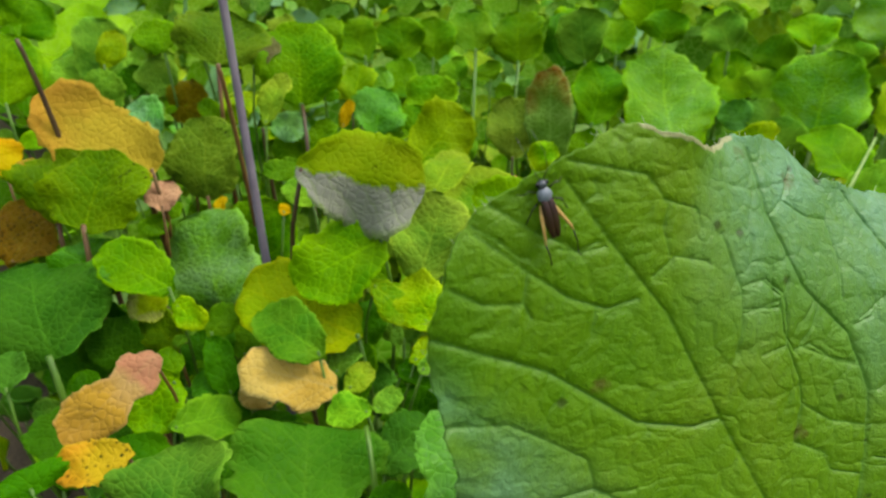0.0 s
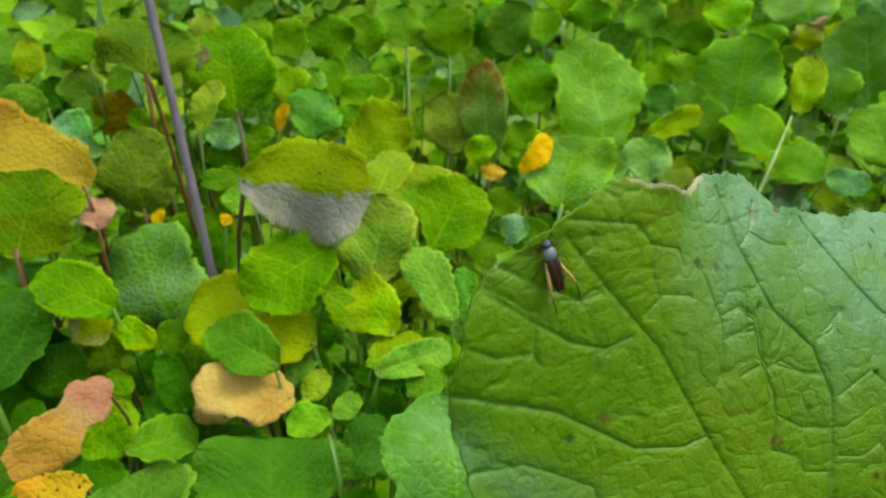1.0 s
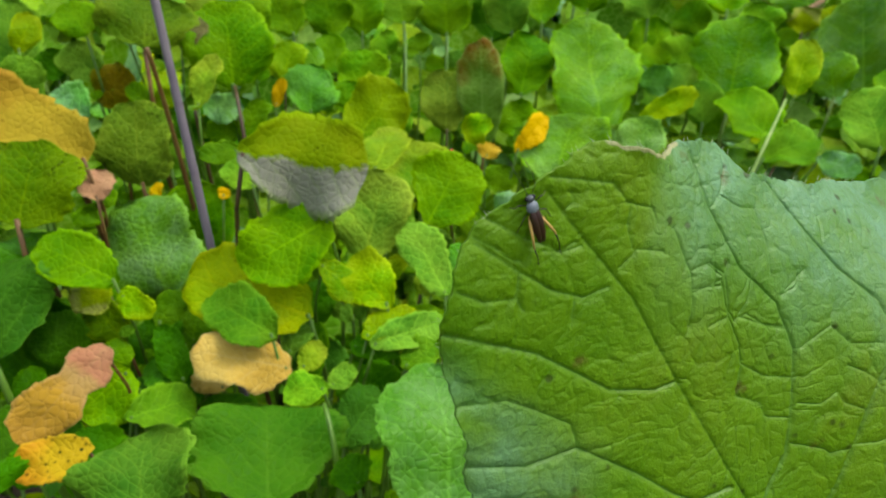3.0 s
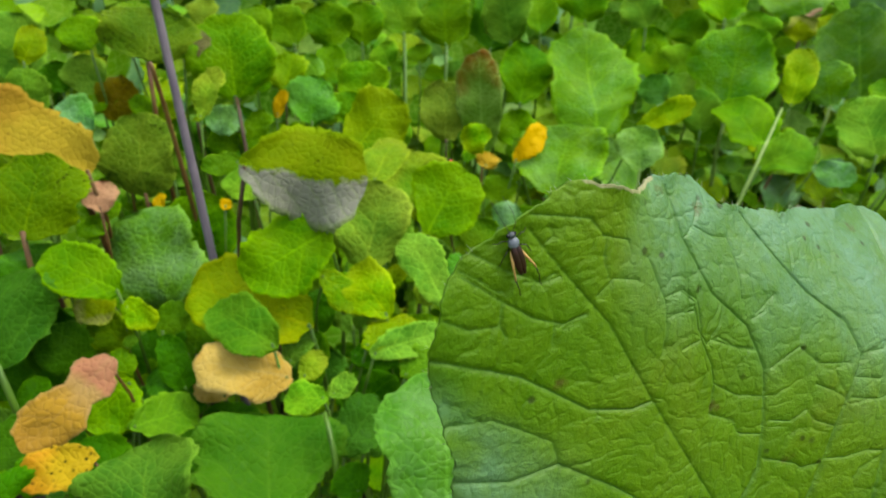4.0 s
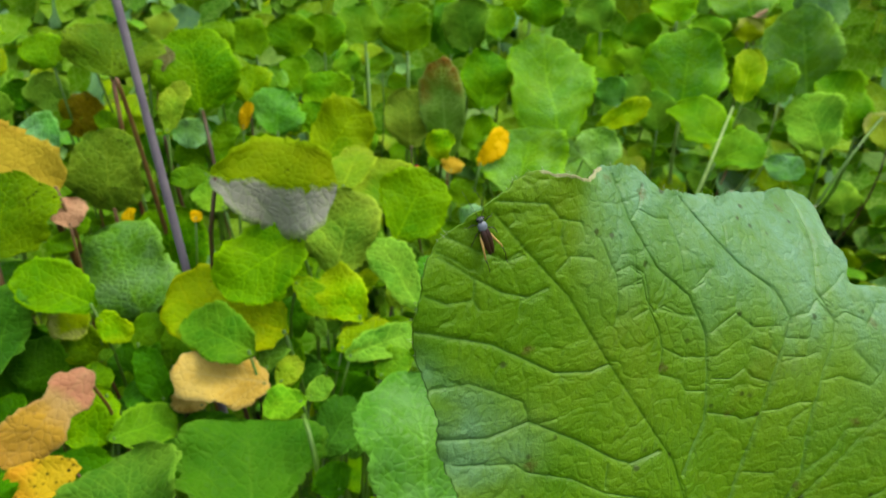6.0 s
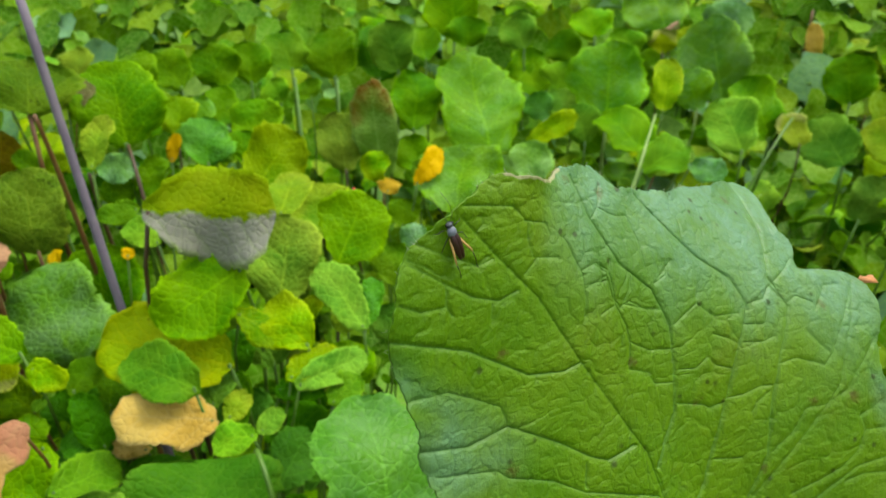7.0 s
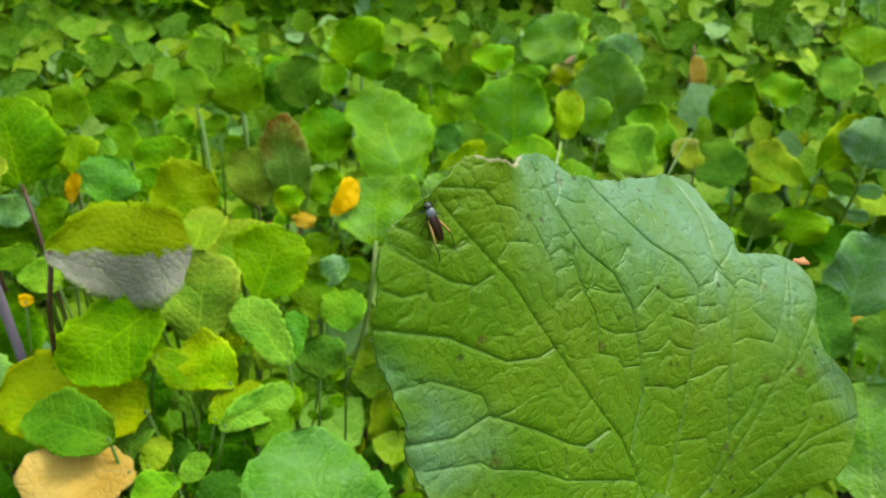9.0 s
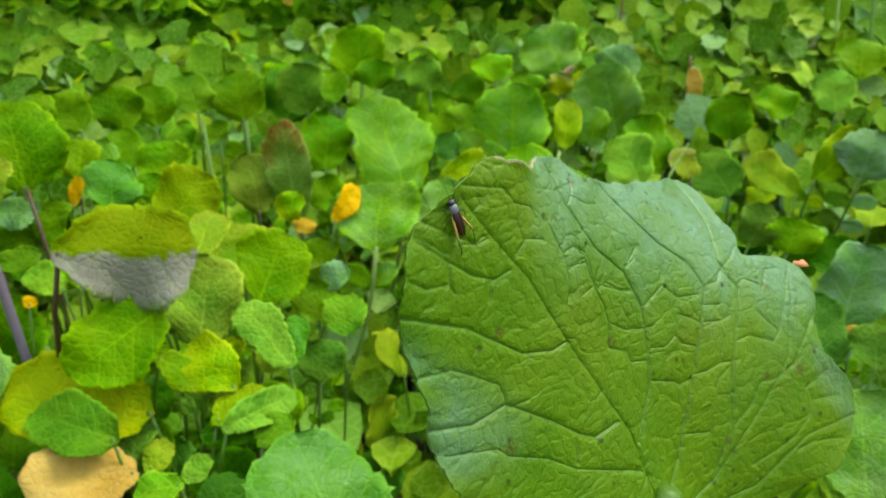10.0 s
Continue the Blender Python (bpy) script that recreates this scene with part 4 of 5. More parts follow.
def low_spot(rng):
    y = 0.45 + 2.15 * rng.rand() ** 0.6
    x = -0.66 * y - 0.12 + rng.rand() * (1.95 * y + 0.25)
    z = 0.04 + (canopy(x, y) - (0.15 if y < 1.0 else 0.11)) * rng.rand() ** (1.1 if y < 1.0 else 0.7) * (0.6 if y < 0.55 else 1.0)
    return np.array([x, y, z]), rng.uniform(0.035, 0.08) * (0.75 if y < 0.45 else 1.0 if y < 1.2 else 1.2)


def round_spot(rng):
    while True:
        x, y = rng.uniform(-5.5, 6.5), rng.uniform(-4.0, 5.0)
        if math.hypot(x - 0.05, y) > (0.9 if y > -0.3 else 0.35) and not (y > 0.2 and -0.62 * y - 0.1 < x < 1.3 * y + 0.1):
            return np.array([x, y, 0.06 + 0.34 * rng.rand() ** 0.4]), rng.uniform(0.09, 0.17)


loose_leaves("field_leaves", "broad green leaves of the field all round", 8000, round_spot, 4)
loose_leaves("far_leaves", "dense green leaves of the field farther off", 26000, far_spot, 4)
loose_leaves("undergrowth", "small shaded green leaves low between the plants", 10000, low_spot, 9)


# ---- the large leaf close by, on its own plant, with a tear in its rim ----
NEAR_ORIGIN = Vector((0.0904, 0.1248, 0.6830))
NEAR_X = Vector((0.9060, 0.2354, -0.3517)).normalized()
NEAR_Y = Vector((0.1740, 0.5504, 0.8166))
NEAR_Y = (NEAR_Y - NEAR_X * NEAR_Y.dot(NEAR_X)).normalized()
NEAR = Matrix((NEAR_X, NEAR_Y, NEAR_X.cross(NEAR_Y))).transposed().to_4x4()
NEAR.translation = NEAR_ORIGIN
RIM_MEAN = 51.46
RIM_COS = (7.01, 12.96, 0.78, 0.84, 0.58, 1.10, 0.57, -0.35, -0.66, -0.57, -0.68, 0.34, 0.47, 0.56, 0.67, 0.25, 0.05, -0.05, 0.01, 0.13, -0.02, 0.01, 0.01, -0.01, 0.10, 0.19, 0.15, 0.14, 0.10, 0.00, -0.18, -0.11, -0.13, -0.00, 0.02, 0.12, 0.12, 0.02, 0.01, -0.05, -0.09, -0.04)
RIM_SIN = (2.03, 0.26, 1.10, -2.05, -0.98, -1.37, 0.48, -0.25, -0.25, -0.59, -1.10, -1.30, -0.51, -0.32, 0.07, 0.30, 0.22, 0.24, -0.03, 0.14, 0.02, -0.05, -0.03, -0.10, -0.18, -0.05, 0.04, 0.03, 0.11, 0.19, 0.11, -0.00, -0.07, -0.11, -0.09, -0.03, 0.07, 0.10, 0.05, 0.10, -0.01, -0.05)
MIDDLE = (0.0129, -0.0134)
CUP = (-0.0023, -0.0690, 0.0208, 1.8145, -1.4416, 0.3179)
TEAR_ENDS = (2.184, 2.529)
FOOT = (0.0306, -0.0518)
CRICKET_HEAD, CRICKET_REAR = (-0.0406, 0.0074), (-0.0359, 0.0020)
CRUMB = (0.0765, 0.0179)
VEINS = []


def vein(width, *pts):
    VEINS.append((width, [(x / 1000, y / 1000) for x, y in pts]))


vein(1.5, (30.5, -51.3), (27.5, -41.9), (18.1, -28.2), (-3.1, -12.2), (-16.4, -1.9), (-28.3, 3.9), (-36.6, 8.1))
vein(1.1, (21.3, -30.8), (23.3, -19.4), (20.8, -10.3), (17.5, -1.9), (11.6, 4.2), (2.4, 7.7), (-5.6, 15.2), (-9.8, 22.4))
vein(1.0, (29.6, -48.5), (35.7, -33.8), (36.6, -17.1), (37.0, -6.1), (38.7, 5.4), (34.1, 10.4), (24.7, 13.2), (17.8, 16.9), (8.8, 23.2))
vein(1.0, (32.8, -50.2), (49.1, -38.0), (51.2, -25.8), (49.1, -14.8), (49.5, -3.3), (51.2, 7.3), (45.8, 12.8), (47.5, 24.7), (46.1, 34.5))
vein(0.8, (49.1, -38.0), (59.8, -20.2), (66.9, -7.8), (68.4, 3.1), (72.6, 17.0))
vein(0.8, (35.9, -50.2), (63.1, -38.6), (75.4, -25.3), (89.6, -18.8))
vein(1.0, (-3.1, -12.2), (-6.5, -14.3), (-14.9, -15.9), (-21.4, -14.6), (-29.6, -13.1), (-44.8, -13.4))
vein(1.0, (14.0, -26.9), (8.2, -30.2), (3.6, -29.8), (-4.8, -27.6), (-17.1, -25.4), (-24.8, -29.4), (-34.4, -30.8))
vein(0.8, (-21.5, -1.4), (-25.1, -3.8), (-30.4, -4.1), (-36.3, -3.0), (-44.5, -1.1))
vein(0.7, (-17.1, -25.4), (-19.6, -22.1), (-27.2, -20.9), (-31.7, -20.4), (-39.4, -22.6))
vein(0.8, (22.2, -36.4), (3.9, -36.6), (-4.3, -34.8), (-14.7, -34.6), (-17.6, -33.4), (-29.8, -34.9))
vein(0.7, (-29.5, 3.2), (-31.7, 1.3), (-38.0, 1.5), (-44.2, 2.4))
# smaller veins that tie them together
vein(0.7, (-28.5, 2.9), (-31.4, 1.2), (-34.4, 0.7))
vein(0.7, (-36.8, -2.9), (-35.8, -6.4), (-34.2, -7.7))
vein(0.7, (-35.8, -6.5), (-40.6, -8.0), (-45.3, -7.5))
vein(0.7, (-45.1, -0.4), (-41.6, -0.9), (-38.4, -1.8), (-37.2, -1.5))
vein(0.7, (-37.6, 10.0), (-32.0, 11.3), (-26.5, 12.5), (-22.9, 10.7), (-17.5, 11.5), (-15.9, 9.6))
vein(0.7, (-22.2, 10.4), (-21.5, 7.5), (-19.4, 4.9))
vein(0.7, (-33.1, 9.2), (-32.2, 8.2), (-33.2, 6.7))
vein(0.7, (-12.3, 9.9), (-8.4, 5.6), (-6.9, 4.0), (-5.3, 0.1), (-4.5, -3.5))
vein(0.7, (-7.0, 4.7), (-4.6, 6.5), (-1.2, 5.5))
vein(0.7, (-0.8, 4.6), (1.4, 1.2), (4.0, -0.8))
vein(0.7, (-0.5, 5.1), (-0.3, 8.0))
vein(0.7, (5.5, 6.9), (5.4, 3.3), (4.5, 0.2), (9.6, 0.1), (15.0, 0.9))
vein(0.7, (-1.8, 22.6), (-3.1, 17.7), (-5.3, 14.7))
vein(0.7, (-3.1, 17.7), (1.6, 17.0), (5.0, 17.8))
vein(0.7, (5.0, 17.8), (7.9, 13.1), (9.3, 8.4))
vein(0.7, (13.1, 6.6), (16.5, 10.7))
vein(0.7, (-5.8, 1.4), (-0.8, 4.8))
vein(0.7, (-26.6, -4.1), (-25.9, -7.0))
vein(0.7, (-20.7, 1.6), (-18.5, 5.0), (-13.5, 6.0))
vein(0.7, (-7.2, 4.6), (-3.9, 6.7), (-0.4, 5.8), (2.6, -0.3), (6.5, -4.2), (8.0, -6.9), (13.5, -7.8), (20.0, -6.6))
vein(0.7, (-6.0, 2.0), (-0.6, 3.9))
vein(0.7, (2.6, -0.3), (-0.7, -2.7))
vein(0.7, (4.0, -0.4), (6.0, 0.9), (11.0, 0.0), (15.5, 0.7))
vein(0.7, (12.3, 5.5), (15.1, 7.6), (15.2, 9.6))
vein(0.7, (24.1, 7.2), (24.1, 3.4), (29.4, 1.6), (36.1, 3.3))
vein(0.7, (19.1, -1.7), (24.1, 3.4))
vein(0.7, (38.0, 5.4), (43.6, 7.7), (45.7, 11.0), (50.6, 7.8), (53.6, 10.1), (58.4, 9.5))
vein(0.7, (45.6, 10.6), (51.8, 15.8), (54.7, 18.6))
vein(0.7, (38.1, 1.2), (43.9, 2.2))
vein(0.7, (38.5, -2.6), (44.2, -1.6), (46.9, 0.0))
vein(0.7, (44.4, 5.4), (44.1, 2.1), (44.6, -1.4))
vein(0.7, (49.4, -5.7), (54.0, -3.6), (62.2, -3.9), (64.4, -0.6), (66.8, 6.4), (72.2, 16.4))
vein(0.7, (56.6, 2.6), (63.0, -0.8))
vein(0.7, (66.7, 5.7), (71.7, 6.3), (74.4, 7.3))
vein(0.7, (68.5, 9.7), (72.6, 10.0))
vein(0.7, (58.9, -14.1), (63.4, -12.8), (68.8, -8.8), (72.2, -2.4), (77.4, 5.2))
vein(0.7, (22.2, -10.6), (26.6, -9.8), (29.3, -7.0), (31.9, -8.4), (36.6, -8.5))
vein(0.7, (29.9, -2.1), (33.7, -2.3), (37.6, -3.1))
vein(0.7, (36.2, -15.1), (41.1, -13.5), (44.9, -11.3), (48.1, -10.5))
vein(0.7, (23.5, -17.5), (31.0, -17.0), (32.5, -17.5), (36.3, -15.8))
vein(0.7, (37.2, -28.2), (44.7, -27.2))
vein(0.7, (52.1, -25.1), (56.6, -19.8), (58.4, -14.6))
vein(0.7, (73.7, -13.3), (75.7, -16.7), (75.0, -21.2), (71.6, -25.9), (66.5, -30.0), (60.5, -33.7))
vein(0.7, (73.7, -13.7), (80.0, -8.7))
vein(0.7, (75.7, -16.7), (83.9, -14.5))
vein(0.7, (73.5, -29.2), (77.9, -26.6), (86.7, -24.8))
vein(0.7, (8.1, -7.2), (9.2, -12.2), (14.4, -12.2), (16.6, -14.2), (21.8, -13.3))
vein(0.7, (59.1, 7.8), (62.9, 14.0), (67.5, 15.2))
vein(0.7, (2.7, -30.9), (3.7, -35.7))
vein(0.7, (49.1, -10.7), (44.9, -14.8), (44.3, -16.9))


def segment_distance(px, py, a, b):
    ax, ay = a
    dx, dy = b[0] - ax, b[1] - ay
    t = np.clip(((px - ax) * dx + (py - ay) * dy) / (dx * dx + dy * dy + 1e-12), 0, 1)
    return np.hypot(px - ax - t * dx, py - ay - t * dy)


def cell_edges(px, py, size, seed, stretch=1.0):
    """Distance to the nearest border of an irregular net of cells, and to the cell's middle."""
    rng = np.random.RandomState(seed)
    c, s = math.cos(0.5), math.sin(0.5)
    qx, qy = (px * c + py * s) / stretch, (-px * s + py * c)
    gx, gy = np.floor(qx / size).astype(int), np.floor(qy / size).astype(int)
    table = rng.rand(64, 64, 2)
    d1, d2 = np.full(px.shape, 9.0), np.full(px.shape, 9.0)
    for i in (-2, -1, 0, 1, 2):
        for j in (-2, -1, 0, 1, 2):
            jit = table[(gx + i) % 64, (gy + j) % 64]
            d = np.hypot(qx - (gx + i + 0.1 + 0.8 * jit[..., 0]) * size, qy - (gy + j + 0.1 + 0.8 * jit[..., 1]) * size)
            d2 = np.minimum(d2, np.maximum(d, d1))
            d1 = np.minimum(d1, d)
    return (d2 - d1) / 2, d1


def near_surface(px, py):
    """The gentle cup of the whole blade."""
    z = CUP[0] + CUP[1] * px + CUP[2] * py + CUP[3] * px * px + CUP[4] * px * py + CUP[5] * py * py
    # the upper part bends back to the sky, from a crease below the tear
    bend = (np.log1p(np.exp((py + 0.002) / 0.003)) * 0.003) ** 2 / 0.05
    beyond = np.maximum(px - (0.030 - (py + 0.051) * 0.846), 0)
    droop = 4.2 * (1 - np.exp(-(beyond / 0.02) ** 2)) * np.maximum(-(py + 0.004), 0) ** 2
    return z - droop - 0.65 * bend / (1 + np.exp(-(px + 0.0195) / 0.0035))


def near_leaf_material():
    k = Nodes("near_leaf")
    obj = k.add("TexCoord").outputs["Object"]
    vmask = k.add("Attribute", {"attr": "vein"}).outputs["Fac"]
    fine = k.add("Attribute", {"attr": "net"}).outputs["Fac"]
    rim = k.add("Attribute", {"attr": "rim"}).outputs["Fac"]
    big = k.ramp(k.noise(obj, 32.0, 3.0), [(0.35, BLACK), (0.65, WHITE)])
    mid = k.noise(obj, 170.0, 5.0, 0.65)
    grain = k.noise(obj, 1500.0, 3.0, 0.6)
    col = k.mix(big, lin(94, 150, 0), lin(122, 166, 0))
    col = k.mix(k.math("MULTIPLY", k.ramp(mid, [(0.4, BLACK), (0.7, WHITE)]), 0.5), col, lin(128, 176, 4))
    col = k.mix(k.math("MULTIPLY", k.ramp(grain, [(0.4, BLACK), (0.7, WHITE)]), 0.2), col, lin(118, 164, 30))
    freckle = k.add("TexVoronoi", Vector=obj, Scale=620.0).outputs["Distance"]
    col = k.mix(k.math("MULTIPLY", k.ramp(freckle, [(0.15, WHITE), (0.5, BLACK)]), 0.16), col, lin(66, 120, 6))
    # sky sheen painted pale along the upper margin and in a few patches
    sheen_mask = k.add("Attribute", {"attr": "bloom"}).outputs["Fac"]
    sheen_mask = k.math("MULTIPLY", sheen_mask, k.math("ADD", 0.3, k.math("MULTIPLY", k.ramp(k.noise(obj, 90.0, 7.0, 0.75), [(0.36, BLACK), (0.64, WHITE)]), 0.95)))
    col = k.mix(k.math("MULTIPLY", sheen_mask, 0.55), col, lin(146, 198, 172))
    # thin waxy bloom, in patches
    wax = k.ramp(k.noise(obj, 26.0, 5.0, 0.6), [(0.45, BLACK), (0.75, WHITE)])
    col = k.mix(k.math("MULTIPLY", wax, 0.08), col, lin(136, 172, 90))
    # crease shade deepened in colour along the fine net
    col = k.mix(k.math("MULTIPLY", fine, 0.35), col, lin(52, 104, 4))
    col = k.mix(k.math("MULTIPLY", k.math("MAXIMUM", vmask, 0.0), 0.5), col, lin(120, 176, 76))
    # the midrib furrow too has its shade painted in dark green
    col = k.mix(k.math("MULTIPLY", k.math("MAXIMUM", k.math("MULTIPLY", vmask, -1.0), 0.0), 0.6), col, lin(56, 110, 4))
    # rust spots and small scars
    vor = k.add("TexVoronoi", Vector=obj, Scale=95.0)
    pick = k.math("GREATER_THAN", k.add("SeparateColor", Color=vor.outputs["Color"]).outputs[0], 0.6)
    ragged = k.math("ADD", vor.outputs["Distance"], k.math("MULTIPLY", k.math("SUBTRACT", k.noise(obj, 700.0), 0.5), 0.35))
    spot = k.math("MULTIPLY", pick, k.ramp(ragged, [(0.04, WHITE), (0.15, BLACK)]))
    col = k.mix(k.math("MULTIPLY", spot, 0.7), col, lin(104, 84, 30))
    vor2 = k.add("TexVoronoi", Vector=obj, Scale=260.0)
    pick2 = k.math("GREATER_THAN", k.add("SeparateColor", Color=vor2.outputs["Color"]).outputs[1], 0.78)
    col = k.mix(k.math("MULTIPLY", k.math("MULTIPLY", pick2, k.ramp(vor2.outputs["Distance"], [(0.1, WHITE), (0.22, BLACK)])), 0.75), col, lin(56, 64, 16))
    flush = k.ramp(k.noise(obj, 42.0, 6.0, 0.7), [(0.55, BLACK), (0.75, WHITE)])
    col = k.mix(k.math("MULTIPLY", flush, 0.3), col, lin(132, 124, 10))
    mould = k.ramp(k.noise(obj, 75.0, 6.0, 0.75), [(0.6, BLACK), (0.72, WHITE)])
    col = k.mix(k.math("MULTIPLY", mould, 0.14), col, lin(98, 108, 98))
    col = k.mix(rim, col, lin(206, 204, 150))
    col = k.add("HueSaturation", Value=0.74, Color=col).outputs[0]
    k.set(k.bsdf, "Base Color", col)
    k.set(k.bsdf, "Roughness", k.math("ADD", 0.36, k.math("MULTIPLY", mid, 0.2)))
    k.set(k.bsdf, "Specular IOR Level", 0.26)
    # waxy skin
    k.set(k.bsdf, "Coat Weight", 0.15)
    k.set(k.bsdf, "Coat Roughness", 0.27)
    bump = k.add("Bump", Strength=0.9, Distance=0.0005, Height=k.math("ADD", k.math("ADD", k.math("MULTIPLY", grain, 0.5), k.math("MULTIPLY", mid, 0.6)), k.math("MULTIPLY", k.noise(obj, 480.0, 3.0, 0.6), 0.55))).outputs[0]
    k.set(k.bsdf, "Normal", bump)
    trans = k.add("BsdfTranslucent", Color=k.mix(0.35, col, (0.22, 0.46, 0.01, 1)), Normal=bump)
    mixer = k.add("MixShader", Fac=0.32)
    k.nt.links.new(k.bsdf.outputs[0], mixer.inputs[1])
    k.nt.links.new(trans.outputs[0], mixer.inputs[2])
    k.nt.links.new(mixer.outputs[0], k.nt.nodes["Material Output"].inputs["Surface"])
    return k.mat


def near_heights(px, py):
    """Height of the blade's skin over its plane, with sunken veins and blistered cells, and the masks of veins."""
    vm, dome = np.zeros(px.shape), np.full(px.shape, 1.0)
    for n, (w, pts) in enumerate(VEINS):
        d = np.full(px.shape, 9.0)
        for a, b in zip(pts, pts[1:]):
            d = np.minimum(d, segment_distance(px, py, a, b))
        w = w * 0.0002
        if n:
            vm = np.maximum(vm, np.exp(-(d / max(w, 0.00016)) ** 2) * min(1.0, w / 0.0002))
        else:
            furrow = 0.8 * np.exp(-(d / 0.00028) ** 2)
        dome = np.minimum(dome, 1 - min(1.0, w / 0.0002) * np.exp(-d / 0.0006))
    wx = px + 0.0009 * np.sin(py * 410 + 1) + 0.0003 * np.sin(px * 1900 + py * 900) + 0.0012 * np.sin(px * 170 + py * 120)
    wy = py + 0.0009 * np.sin(px * 380) + 0.0003 * np.sin(py * 1700 - px * 800) + 0.0012 * np.sin(py * 190 - px * 90 + 2)
    e1, c1 = cell_edges(wx, wy, 0.0078, 3, 1.2)
    e2, c2 = cell_edges(wx, wy, 0.0030, 8)
    n1, n2 = np.exp(-(e1 / 0.00016) ** 2), np.exp(-(e2 / 0.00010) ** 2)
    # some borders of the cells fade out, so that the net is not even
    fade = 0.35 + 0.65 * np.clip(0.5 + 0.9 * np.sin(px * 230 + 2 * np.sin(py * 170)) * np.sin(py * 260 + px * 60), 0, 1)
    z = near_surface(px, py)
    z += 0.00050 * dome + 0.00026 * fade * (1 - np.exp(-e1 / 0.0005)) - 0.00015 * vm
    z += 0.00015 * (1 - np.exp(-e2 / 0.0004))
    n1 = n1 * fade
    vm = np.where(furrow > 0.3, -furrow, vm)
    return z, vm, np.maximum(0.5 * n1, 0.35 * n2)


def near_sheen(px, py):
    """Where the colour carries painted sky sheen: right of the crease along the top, the lower rim, and the far tip."""
    edge = 0.010 - 0.07 * px + 0.0025 * np.sin(px * 260) + 0.0015 * np.sin(px * 610 + py * 300)
    top = 1 / (1 + np.exp(-(py - edge) / 0.0042)) / (1 + np.exp(-(px + 0.0175) / 0.0009))
    patch = 0.7 * np.exp(-(((px + 0.027) / 0.013) ** 2 + ((py + 0.031) / 0.008) ** 2) ** 1.5)
    patch2 = 0.6 * np.exp(-(((px + 0.034) / 0.016) ** 2 + ((py + 0.022 + 0.3 * (px + 0.034)) / 0.003) ** 2))
    tip = 0.9 * np.exp(-(((px - 0.083) / 0.008) ** 2 + ((py + 0.011 + 0.9 * (px - 0.083)) / 0.006) ** 2) ** 1.5)
    return np.clip(np.maximum(np.maximum(top, patch), np.maximum(patch2, tip)), 0, 1)


def near_radius(th):
    r = np.full(th.shape, RIM_MEAN)
    for n, (c, s) in enumerate(zip(RIM_COS, RIM_SIN), 1):
        r = r + c * np.cos(n * th) + s * np.sin(n * th)
    # small teeth
    r = r + 0.14 * np.sin(th * 61 + 2 * np.sin(th * 7)) + 0.12 * np.sin(th * 113 + 1) + 0.08 * np.sin(th * 211 + 2)
    return r / 1000


